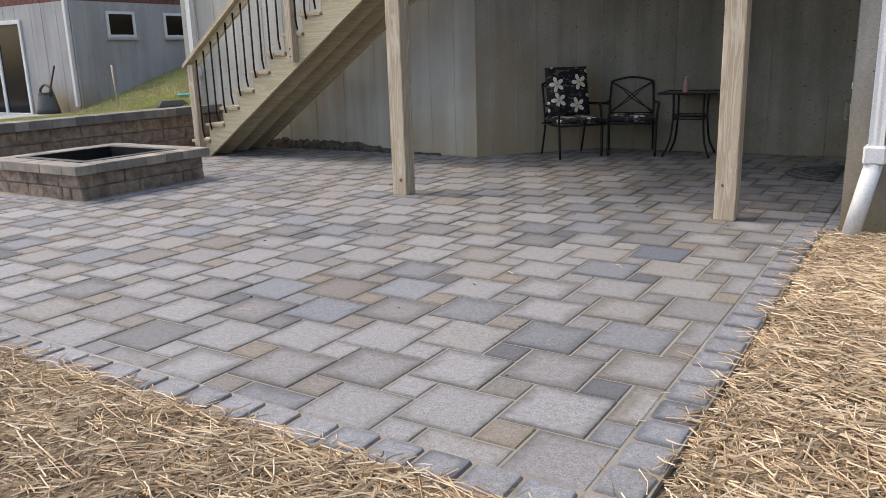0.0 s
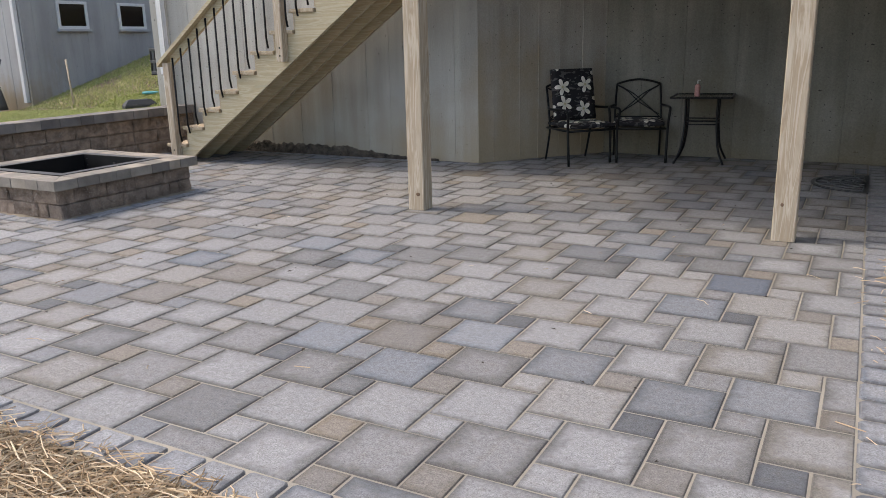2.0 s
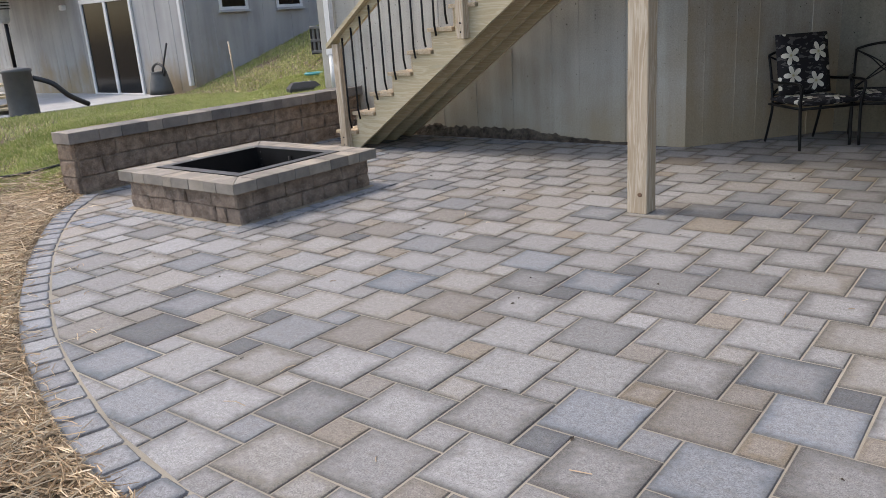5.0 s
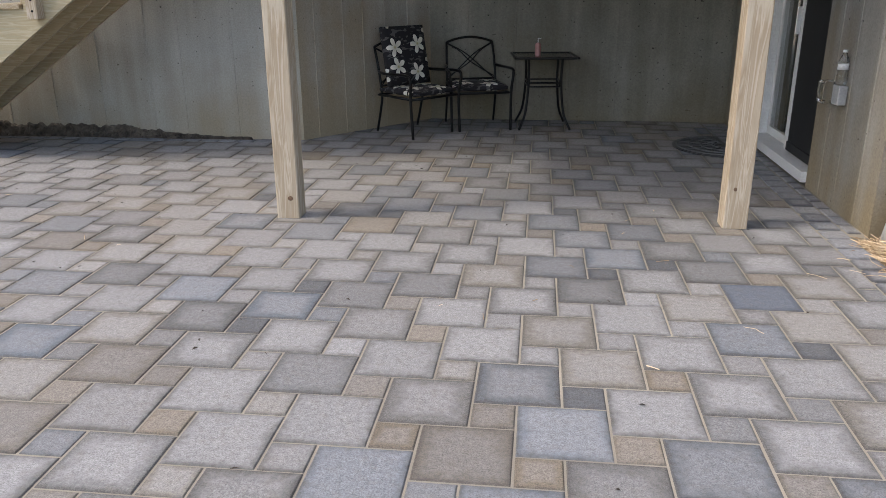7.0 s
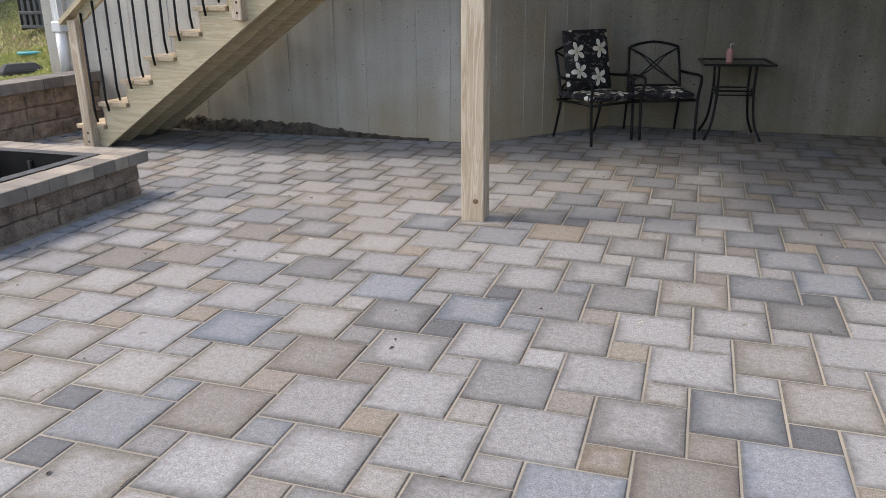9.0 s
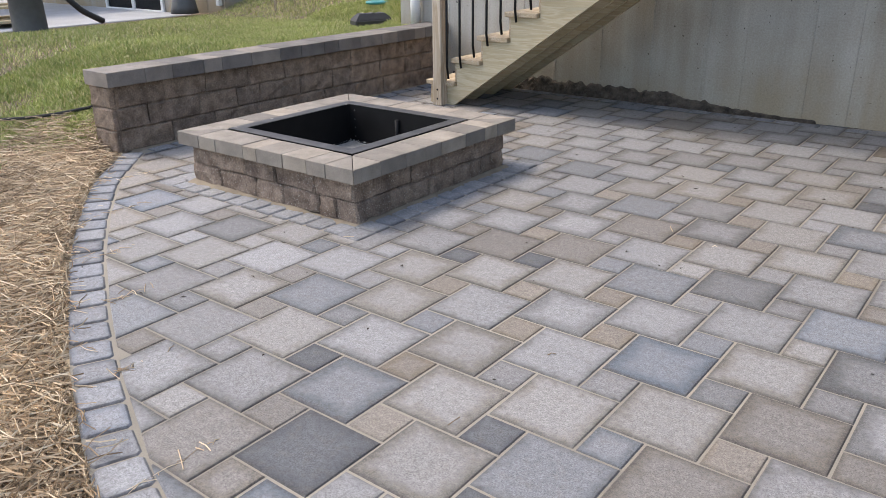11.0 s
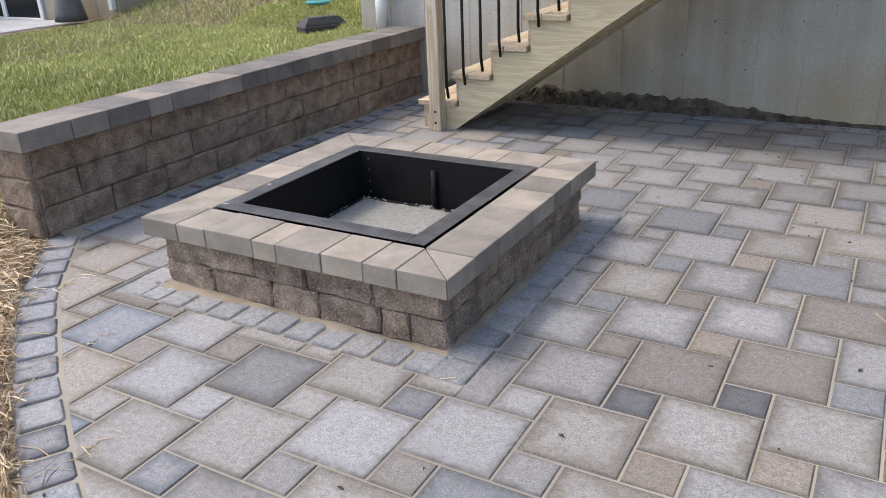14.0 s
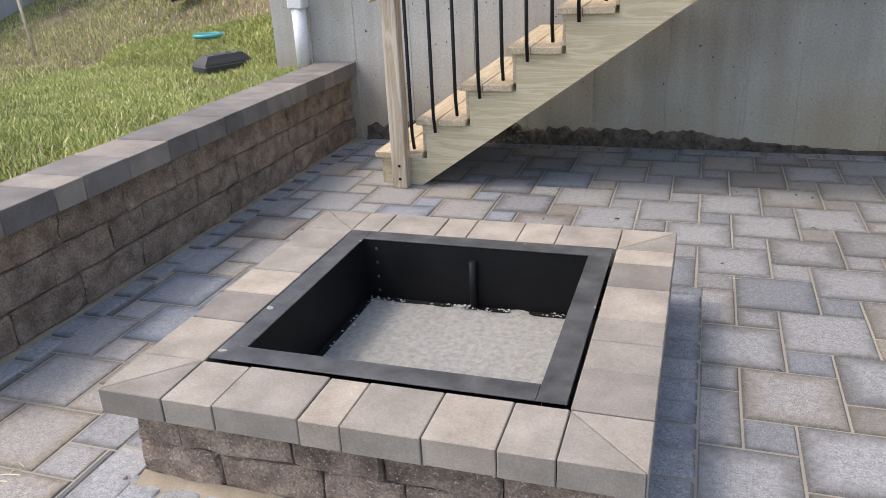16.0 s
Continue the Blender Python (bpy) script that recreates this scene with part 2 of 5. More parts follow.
def glass_material(name, colour, rough=0.03):
    m, nt, b = mat(name, rough)
    b.inputs["Base Color"].default_value = (*colour, 1)
    b.inputs["Transmission Weight"].default_value = 1.0
    b.inputs["IOR"].default_value = 1.45
    return m


M_GLASS = glass_material("clear_glass", (0.9, 0.93, 0.93))
M_TOPGLASS = glass_material("dark_table_glass", (0.25, 0.25, 0.25), 0.15)


def cushion_material():
    """Black cloth printed with pale five-petalled flowers and grey leaves."""
    m, nt, b = mat("floral_cloth", 0.9)
    v = coords(nt, "Object", (1, 1, 1))
    vor = nt.nodes.new("ShaderNodeTexVoronoi")
    vor.voronoi_dimensions, vor.feature = "2D", "F1"
    vor.inputs["Scale"].default_value = 4.9
    vor.inputs["Randomness"].default_value = 0.75
    nt.links.new(v, vor.inputs["Vector"])
    diff = nt.nodes.new("ShaderNodeVectorMath")
    diff.operation = "SUBTRACT"
    sc = nt.nodes.new("ShaderNodeVectorMath")
    sc.operation = "SCALE"
    sc.inputs["Scale"].default_value = 1.0
    nt.links.new(v, sc.inputs[0])
    nt.links.new(sc.outputs[0], diff.inputs[0])
    nt.links.new(vor.outputs["Position"], diff.inputs[1])
    sep = nt.nodes.new("ShaderNodeSeparateXYZ")
    nt.links.new(diff.outputs[0], sep.inputs[0])
    ang = maths(nt, "ARCTAN2", sep.outputs[1], sep.outputs[0])
    petal = maths(nt, "ABSOLUTE", maths(nt, "SINE", maths(nt, "MULTIPLY", ang, 2.5)))
    reach = maths(nt, "ADD", 0.018, maths(nt, "MULTIPLY", petal, 0.072))
    dist = maths(nt, "SQRT", maths(nt, "ADD", maths(nt, "POWER", sep.outputs[0], 2.0), maths(nt, "POWER", sep.outputs[1], 2.0)))
    flower = maths(nt, "LESS_THAN", dist, reach)
    sepc = nt.nodes.new("ShaderNodeSeparateColor")
    nt.links.new(vor.outputs["Color"], sepc.inputs[0])
    flower = maths(nt, "MULTIPLY", flower, maths(nt, "GREATER_THAN", sepc.outputs[0], 0.28))
    leaf = maths(nt, "GREATER_THAN", noise_of(nt, coords(nt, "Object", (1, 2.2, 1)), 13, 2), 0.57)
    col = blend(nt, leaf, (0.012, 0.011, 0.014), (0.085, 0.082, 0.085))
    col = blend(nt, flower, col, ramp(nt, dist, [(0.0, (0.35, 0.30, 0.12)), (0.02, (0.62, 0.60, 0.52)), (0.08, (0.78, 0.76, 0.70))]))
    nt.links.new(col, b.inputs["Base Color"])
    bump(nt, b, noise_of(nt, v, 400, 2), 0.2, 0.001)
    return m


M_FLORAL = cushion_material()


# ---------------------------------------------------------------- mesh helpers
def obj(name, bm, material, parent=None, label=""):
    me = bpy.data.meshes.new(name)
    bm.to_mesh(me)
    bm.free()
    if material:
        me.materials.append(material)
    ob = new(name, me)
    if parent:
        ob.parent = parent
    return tagged(ob, label=label)


def part(name, bm, material, parent, label=""):
    return obj(name, bm, material, parent, label)


def thing(name, x, y, z, rz=0, label="", category="", group="", kind=""):
    e = new(name)
    e.empty_display_size = 0.1
    e.matrix_basis = pose(x, y, z, 0, 0, rz)
    return tagged(e, label, category, group, kind)


def box(bm, x0, y0, z0, x1, y1, z1, bev=0.0):
    r = bmesh.ops.create_cube(bm, size=1)
    vs = r["verts"]
    for v in vs:
        v.co = Vector((x0 + (v.co.x + 0.5) * (x1 - x0), y0 + (v.co.y + 0.5) * (y1 - y0), z0 + (v.co.z + 0.5) * (z1 - z0)))
    if bev:
        es = list({e for v in vs for e in v.link_edges})
        bmesh.ops.bevel(bm, geom=es, offset=bev, segments=1, affect="EDGES")
    return bm


def boxed(x0, y0, z0, x1, y1, z1, bev=0.0):
    return box(bmesh.new(), x0, y0, z0, x1, y1, z1, bev)


def prism(bm, outline, lift, height_vec):
    """Extrudes a closed outline of points by a vector."""
    a = [bm.verts.new(Vector(p) + Vector(lift)) for p in outline]
    c = [bm.verts.new(Vector(p) + Vector(lift) + Vector(height_vec)) for p in outline]
    n = len(a)
    bm.faces.new(a[::-1])
    bm.faces.new(c)
    for i in range(n):
        bm.faces.new((a[i], a[(i + 1) % n], c[(i + 1) % n], c[i]))
    bmesh.ops.recalc_face_normals(bm, faces=bm.faces[:])
    return bm


def tube(bm, points, radius, sides=8, closed=False):
    """A round bar along a chain of points."""
    pts = [Vector(p) for p in points]
    rings = []
    side = None
    for i, p in enumerate(pts):
        d = (pts[min(i + 1, len(pts) - 1)] - pts[max(i - 1, 0)]).normalized()
        if side is None:
            side = d.cross(Vector((0, 0, 1)) if abs(d.z) < 0.9 else Vector((1, 0, 0)))
        side = (side - d * side.dot(d)).normalized()
        u = side.cross(d)
        r = radius[i] if isinstance(radius, (list, tuple)) else radius
        rings.append([bm.verts.new(p + (side * math.cos(t) + u * math.sin(t)) * r) for t in (2 * math.pi * k / sides for k in range(sides))])
    for a, c in zip(rings, rings[1:]):
        for k in range(sides):
            bm.faces.new((a[k], a[(k + 1) % sides], c[(k + 1) % sides], c[k]))
    bm.faces.new(rings[0][::-1])
    bm.faces.new(rings[-1])
    for f in bm.faces:
        f.smooth = len(f.verts) == 4
    return bm


def curve_pts(pts, n=6):
    """Points along a smooth curve through the given ones."""
    out = []
    p = [Vector(q) for q in pts]
    for i in range(len(p) - 1):
        a, b1, c, d = p[max(i - 1, 0)], p[i], p[i + 1], p[min(i + 2, len(p) - 1)]
        for k in range(n):
            t = k / n
            out.append(0.5 * ((2 * b1) + (c - a) * t + (2 * a - 5 * b1 + 4 * c - d) * t * t + (3 * b1 - a - 3 * c + d) * t ** 3))
    out.append(p[-1])
    return out


def lathe(bm, profile, sides=20, centre=(0, 0, 0)):
    c = Vector(centre)
    rings = []
    for r, z in profile:
        rings.append([bm.verts.new(c + Vector((r * math.cos(2 * math.pi * k / sides), r * math.sin(2 * math.pi * k / sides), z))) for k in range(sides)])
    for a, d in zip(rings, rings[1:]):
        for k in range(sides):
            bm.faces.new((a[k], a[(k + 1) % sides], d[(k + 1) % sides], d[k])).smooth = True
    bm.faces.new(rings[0][::-1])
    bm.faces.new(rings[-1])
    return bm


def cushion(bm, w, d, h, bulge=0.35):
    """A stuffed square cushion, w by d, puffed in the middle, lying flat on z 0."""
    n = 10
    for side in (1, -1):
        g = {}
        for i in range(n + 1):
            for j in range(n + 1):
                u, v = i / n * 2 - 1, j / n * 2 - 1
                e = (1 - u ** 6) * (1 - v ** 6)
                z = h / 2 + side * (h / 2) * (0.45 + (0.55 * e ** 0.5 if e > 0 else 0)) * (1 if max(abs(u), abs(v)) < 1 else 0.75)
                g[i, j] = bm.verts.new((u * w / 2, v * d / 2, z))
        for i in range(n):
            for j in range(n):
                q = (g[i, j], g[i + 1, j], g[i + 1, j + 1], g[i, j + 1])
                bm.faces.new(q if side > 0 else q[::-1]).smooth = True
    bmesh.ops.remove_doubles(bm, verts=bm.verts[:], dist=0.0005)
    bmesh.ops.bridge_loops(bm, edges=[e for e in bm.edges if e.is_boundary])
    return bm


# ---------------------------------------------------------------- ground
WALL_Y, BACK_Y, RIGHT_X, FRONT_Y = 7.90, 9.15, -0.42, 5.44
RET_X0, RET_X1 = -8.50, -8.62


def smooth(t):
    t = min(1.0, max(0.0, t))
    return t * t * (3 - 2 * t)


def ground_z(x, y):
    """Height of the yard: flat about the patio, a bank behind the low wall that climbs along the houses."""
    bank = 0.51 - 0.055 * max(0.0, -8.8 - x) + 0.3 * max(0.0, y - 8.0 - 0.35 * max(0.0, -9.5 - x))
    bank = min(bank, 2.4)
    k = smooth((-8.66 - x) / 0.12) * smooth((y - 3.7) / 2.3)
    far = smooth((-22 - x) / 20)
    z = -0.02 + k * (bank + 0.02) * (1 - far)
    z += 0.012 * noise.noise(Vector((x * 1.3, y * 1.3, 0)))
    return z


def graded(a, b, near0, near1, step, far=10):
    vals = list(np.arange(near0, near1 + 1e-6, step))
    lo, hi = near0, near1
    k = step
    while lo > a:
        k *= 1.5
        lo -= k
        vals.insert(0, max(lo, a))
    k = step
    while hi < b:
        k *= 1.5
        hi += k
        vals.append(min(hi, b))
    return vals


def build_ground():
    xs = sorted(graded(-900, 900, -22, 4, 0.25) + [-8.80, -8.665, -8.62])
    ys = graded(-900, 900, -1.5, 18, 0.25)
    verts = []
    for y in ys:
        for x in xs:
            z = ground_z(x, y)
            if -8.70 < x < -0.6 and 1.8 < y < 9.2:
                inside = x > -5 or y > 1.9 + (-5 - x) * 0.75
                z = -0.09 if inside else z
            verts.append((x, y, z))
    n = len(xs)
    faces = [(r * n + c, r * n + c + 1, (r + 1) * n + c + 1, (r + 1) * n + c) for r in range(len(ys) - 1) for c in range(n - 1)]
    me = bpy.data.meshes.new("ground")
    me.from_pydata(verts, [], faces)
    me.materials.append(M_SOIL)
    for p in me.polygons:
        p.use_smooth = True
    return tagged(new("ground", me), "brown soil yard with a grassed bank", "ground", kind="structure")


build_ground()

# ---------------------------------------------------------------- house walls
def seams(parent, material, p0, p1, z0, z1, step, normal, seed):
    """Form-board ridges down a poured face from p0 to p1, each a part of its wall."""
    rr = random.Random(seed)
    a, c = Vector(p0), Vector(p1)
    n = Vector(normal)
    d = (c - a).normalized()
    s = step * 0.6
    while s < (c - a).length - 0.05:
        q = a + d * s
        w, h = rr.choice((0.006, 0.009, 0.02)), rr.uniform(0.003, 0.007)
        bm = prism(bmesh.new(), [q - d * w - n * 0.004, q + d * w - n * 0.004, q + d * w * 0.5 + n * h, q - d * w * 0.5 + n * h], (0, 0, z0), (0, 0, z1 - z0))
        part("form_ridge", bm, material, parent)
        s += step * rr.uniform(0.75, 1.2)


def wall(name, outline, z0, z1, material, label, face=None, step=0.42, seed=1):
    bm = bmesh.new()
    prism(bm, [(x, y, 0) for x, y in outline], (0, 0, z0), (0, 0, z1 - z0))
    ob = tagged(obj(name, bm, material), label, "wall", kind="structure")
    if face:
        seams(ob, material, (*face[0], 0), (*face[1], 0), 0.0, z1 - 0.02, step, (*face[2], 0), seed)
    return ob


HOUSE_TOP = 2.70
DIAG0, DIAG1 = (-4.41, WALL_Y), (-3.40, BACK_Y)
north = wall("wall_north", [(-9.15, WALL_Y), (-4.41, WALL_Y), (-4.60, WALL_Y + 0.25), (-9.15, WALL_Y + 0.25)], -0.2, HOUSE_TOP, M_CONC,
     "grey poured concrete house wall with form lines", ((-9.1, WALL_Y), (-4.45, WALL_Y), (0, -1)), 0.42, 3)
dn = Vector((DIAG1[1] - DIAG0[1], -(DIAG1[0] - DIAG0[0]))).normalized()
wall("wall_diagonal", [DIAG0, DIAG1, (DIAG1[0] - 0.2, DIAG1[1] + 0.2), (DIAG0[0] - 0.15, DIAG0[1] + 0.25)], -0.2, HOUSE_TOP, M_CONC_D,
     "stained concrete wall set at an angle", (DIAG0, DIAG1, tuple(dn)), 0.3, 4)
# M_CONC_B darkens this face by colour in place of deck shade
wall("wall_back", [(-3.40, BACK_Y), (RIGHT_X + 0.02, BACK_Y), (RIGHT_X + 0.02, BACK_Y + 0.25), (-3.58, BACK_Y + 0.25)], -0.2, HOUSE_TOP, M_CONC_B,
     "concrete wall at the back of the recess, coloured darker for shade", ((-3.3, BACK_Y), (RIGHT_X, BACK_Y), (0, -1)), 0.5, 5)
# the wall with the sliding door, in three pieces round its opening
D0, D1, DZ0, DZ1 = 6.57, 8.10, 0.03, 2.08
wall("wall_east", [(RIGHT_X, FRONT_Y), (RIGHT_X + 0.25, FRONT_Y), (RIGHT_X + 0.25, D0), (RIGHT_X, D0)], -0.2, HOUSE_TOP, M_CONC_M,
     "pale pitted concrete wall with a brown stain, toned down for shade", ((RIGHT_X, FRONT_Y + 0.05), (RIGHT_X, D0), (-1, 0)), 0.35, 6)
# the piece beyond the door takes the same shade-darkened colour
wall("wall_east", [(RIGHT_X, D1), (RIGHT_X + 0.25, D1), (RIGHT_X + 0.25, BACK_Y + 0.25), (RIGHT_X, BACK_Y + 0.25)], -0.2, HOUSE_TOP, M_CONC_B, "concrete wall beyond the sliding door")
wall("wall_east", [(RIGHT_X, D0), (RIGHT_X + 0.25, D0), (RIGHT_X + 0.25, D1), (RIGHT_X, D1)], DZ1, HOUSE_TOP, M_CONC, "concrete lintel over the sliding door")
wall("wall_south", [(RIGHT_X + 0.25, FRONT_Y + 0.06), (9.0, FRONT_Y + 0.06), (9.0, FRONT_Y + 0.3), (RIGHT_X + 0.25, FRONT_Y + 0.3)], -0.2, HOUSE_TOP, M_CONC_L,
     "grey poured concrete wall with form lines", ((RIGHT_X + 0.3, FRONT_Y + 0.06), (8.9, FRONT_Y + 0.06), (0, -1)), 0.24, 7)
wall("wall_side", [(-9.15, WALL_Y + 0.25), (-8.9, WALL_Y + 0.25), (-8.9, 18.0), (-9.15, 18.0)], -0.2, HOUSE_TOP, M_CONC_L,
     "pale ribbed concrete side wall of the house", ((-9.15, 18.0), (-9.15, WALL_Y + 0.25), (-1, 0)), 0.3, 8)
# unseen mass above the walls, added to block sky and bounce light
wall("wall_upper", [(-9.15, WALL_Y), (-4.41, WALL_Y), (-3.4, BACK_Y), (RIGHT_X, BACK_Y), (RIGHT_X, FRONT_Y), (9, FRONT_Y), (9, 18), (-9.15, 18)], HOUSE_TOP, 5.4, M_CONC_L,
     "plain unseen upper storey, added to hold back sky light")

# ---------------------------------------------------------------- sliding door
def slider(name, x, y0, y1, z0, z1, label, facing=-1):
    """Two-panel sliding door in a plane of constant x. facing: which way its outside looks along x."""
    s = facing
    root = thing(name, x, (y0 + y1) / 2, z0, 0, label, "door", kind="structure")
    hw, h = (y1 - y0) / 2, z1 - z0

    def pc(nm, ax, ay, az, bx, by, bz, m, bev=0.004, par=root, lab=""):
        return part(nm, boxed(min(ax, bx), ay, az, max(ax, bx), by, bz, bev), m, par, lab)
    f = 0.06
    pc("sill", s * 0.11, -hw, 0, -s * 0.10, hw, 0.075, M_VINYL)
    pc("jamb", s * 0.03, -hw, 0.075, -s * 0.10, -hw + f, h, M_VINYL)
    pc("jamb", s * 0.03, hw - f, 0.075, -s * 0.10, hw, h, M_VINYL)
    pc("head", s * 0.03, -hw + f, h - f, -s * 0.10, hw - f, h, M_VINYL)
    for k, (a, b, off) in enumerate(((-hw + f, 0.03, 0.012), (-0.03, hw - f, -0.035))):
        o = s * off
        st = 0.055
        edge_m = M_SCREEN if k == 0 else M_VINYL
        panel = pc("door_panel", o, a, 0.08, o - s * 0.035, a + st, h - f - 0.003, edge_m)
        pc("stile", o, b - st, 0.08, o - s * 0.035, b, h - f - 0.003, M_VINYL, par=panel)
        pc("bottom_rail", o, a + st, 0.08, o - s * 0.035, b - st, 0.15, edge_m, par=panel)
        pc("top_rail", o, a + st, h - f - 0.075, o - s * 0.035, b - st, h - f - 0.003, M_VINYL, par=panel)
        pc("screen" if k == 0 else "pane", o - s * 0.012, a + st, 0.15, o - s * 0.018, b - st, h - f - 0.075, M_SCREEN if k == 0 else M_GLASS, 0, panel)
    pc("handle", s * 0.045, 0.0, 0.95, s * 0.012, 0.02, 1.15, M_VINYL)
    # black sheet in place of a room; its darkness is all colour
    pc("unlit_room_panel", -s * 0.20, -hw, 0, -s * 0.22, hw, h, M_DARK, 0, lab="flat near-black panel standing in for the unlit room")
    return root


slider("door_1", RIGHT_X + 0.07, D0, D1, DZ0, DZ1, "white sliding glass door with a dark insect screen")

# ---------------------------------------------------------------- deck overhead and its posts
DECK_Z = 2.66
deck = thing("deck", -2.4, 7.2, DECK_Z, 0, "pine deck overhead, carried on posts", "deck")
for k in range(26):
    y = 5.44 + k * 0.144
    x0 = -3.92 if y < 6.85 else -4.62
    x1 = RIGHT_X if y > FRONT_Y - 0.14 else -0.1
    part("deck_board", boxed(x0 + 2.4, y - 7.2, -0.03, x1 + 2.4 - 0.01, y + 0.138 - 7.2, 0.0, 0.003), M_WOOD_X, deck)
part("beam", boxed(-3.9 + 2.4, 5.46 - 7.2, -0.30, -0.5 + 2.4, 5.60 - 7.2, -0.031, 0.003), M_WOOD_X, deck)


def timber_post(x, y, top, lean):
    p = thing("wooden_post", x, y, 0.0, 0, "square pressure-treated pine post standing on the pavers", "post", "deck posts")
    w = 0.07
    bm = bmesh.new()
    rings = []
    for k in range(9):
        t = k / 8
        dx, dy = lean[0] * t, lean[1] * t
        c = 0.006
        rings.append([bm.verts.new((sx * w - (c if i else 0) * sx + dx, sy * w - (0 if i else c) * sy + dy, 0.004 + t * (top - 0.004)))
                      for sx, sy, i in ((-1, -1, 1), (1, -1, 1), (1, -1, 0), (1, 1, 0), (1, 1, 1), (-1, 1, 1), (-1, 1, 0), (-1, -1, 0))])
    for a, b in zip(rings, rings[1:]):
        for i in range(8):
            bm.faces.new((a[i], a[(i + 1) % 8], b[(i + 1) % 8], b[i]))
    bm.faces.new(rings[0][::-1])
    bm.faces.new(rings[-1])
    part("shaft", bm, M_POST, p)
    return p


P1 = timber_post(-3.80, 5.54, DECK_Z - 0.305, (0, 0))
P2 = timber_post(-1.135, 5.58, DECK_Z - 0.305, (0, 0))
M_KNOT = plain("knot", (0.17, 0.10, 0.06), 0.8)


def knot(parent, x, y, z, rx, ry):
    bm = bmesh.new()
    lathe(bm, [(rx, 0), (rx * 0.85, 0.0015), (rx * 0.3, 0.001)], 12)
    for v in bm.verts:
        v.co = Vector((x + v.co.x, y - v.co.z, z + v.co.y * ry / rx))
    bmesh.ops.recalc_face_normals(bm, faces=bm.faces[:])
    return part("knot", bm, M_KNOT, parent, "dark brown knot")


knot(P1, 0.02, -0.0702, 0.13, 0.017, 0.015)
knot(P2, -0.02, -0.0702, 0.24, 0.010, 0.012)

# ---------------------------------------------------------------- stairs
RUN, RISE, ST_X, ST_Y0, ST_Y1 = 0.275, 0.205, -7.95, 6.86, 7.80
STEPS = 12
stairs = thing("staircase", ST_X, ST_Y0, 0, 0, "pressure-treated pine stairs rising to the deck with black balusters", "stairs")


def stringer(y, th):
    """A board cut in saw teeth, its feet on the pavers."""
    pts = [(0.05, 0, 0.0)]
    for k in range(STEPS):
        pts += [(0.03 + k * RUN + 0.02, 0, RISE * (k + 1) - 0.038), (0.03 + (k + 1) * RUN + 0.02, 0, RISE * (k + 1) - 0.038)]
    end = pts[-1][0]
    pts += [(end, 0, RISE * STEPS - 0.35), (0.29, 0, 0.0)]
    return part("stringer", prism(bmesh.new(), pts, (0, y, 0), (0, th, 0)), M_WOOD_X, stairs)


for k in range(4):
    stringer(k * (ST_Y1 - ST_Y0 - 0.04) / 3, 0.04)
for k in range(STEPS):
    z = RISE * (k + 1)
    for j in range(2):
        x = k * RUN + j * 0.14
        part("tread", boxed(x, -0.025, z - 0.038, x + (0.136 if j == 0 else 0.166), ST_Y1 - ST_Y0 + 0.02, z, 0.004), M_WOOD_Y, stairs)
    part("riser", boxed(k * RUN + 0.03, 0.002, z - RISE + 0.003, k * RUN + 0.049, ST_Y1 - ST_Y0 - 0.002, z - 0.039, 0.002), M_WOOD_Y, stairs)
# fascia along the near face of the treads
RAIL_H, RAIL_X = 1.12, 0.10
newel_x = 0.13
slope = RISE / RUN


def newel(x, z0, z1):
    bm = boxed(x, -0.092, z0, x + 0.09, -0.003, z1, 0.005)
    n = part("newel_post", bm, M_POST, stairs)
    for dz in (0.06, 0.14):
        h = lathe(bmesh.new(), [(0.009, 0), (0.009, 0.003), (0.005, 0.004)], 10)
        for v in h.verts:
            v.co = Vector((x + 0.05 + v.co.x, -0.093 - v.co.z, z0 + dz + v.co.y))
        bmesh.ops.recalc_face_normals(h, faces=h.faces[:])
        part("bolt", h, M_BLACK, n)
    return n


newel(newel_x, 0.0, 1.12)
newel(newel_x + 6.0 * RUN, 1.12, 1.12 + 6.0 * RUN * slope)


def sloped(name, x0, x1, zl, y0, y1, th, m=M_WOOD_X):
    """A board that follows the pitch of the stairs."""
    pts = [(x0, 0, zl + x0 * slope), (x1, 0, zl + x1 * slope), (x1, 0, zl + x1 * slope + th), (x0, 0, zl + x0 * slope + th)]
    return part(name, prism(bmesh.new(), pts, (0, y0, 0), (0, y1 - y0, 0)), m, stairs)


rail_z = 1.10 - newel_x * slope
sloped("handrail", newel_x - 0.06, 2.9, rail_z + 0.022, -0.115, 0.025, 0.046)
sloped("upper_rail", newel_x + 0.09, 2.9, rail_z - 0.085, -0.045, -0.005, 0.105)
xb = newel_x + 0.13
while xb < 2.8:
    if not (newel_x + 6 * RUN - 0.03 < xb < newel_x + 6 * RUN + 0.12):
        low = xb * slope + 0.04
        high = rail_z + xb * slope - 0.02
        part("baluster", tube(bmesh.new(), [(xb, -0.035, low), (xb, -0.055, low + 0.1), (xb, -0.055, high)], 0.0105, 8), M_BLACK, stairs, "black metal baluster")
    xb += RUN / 2

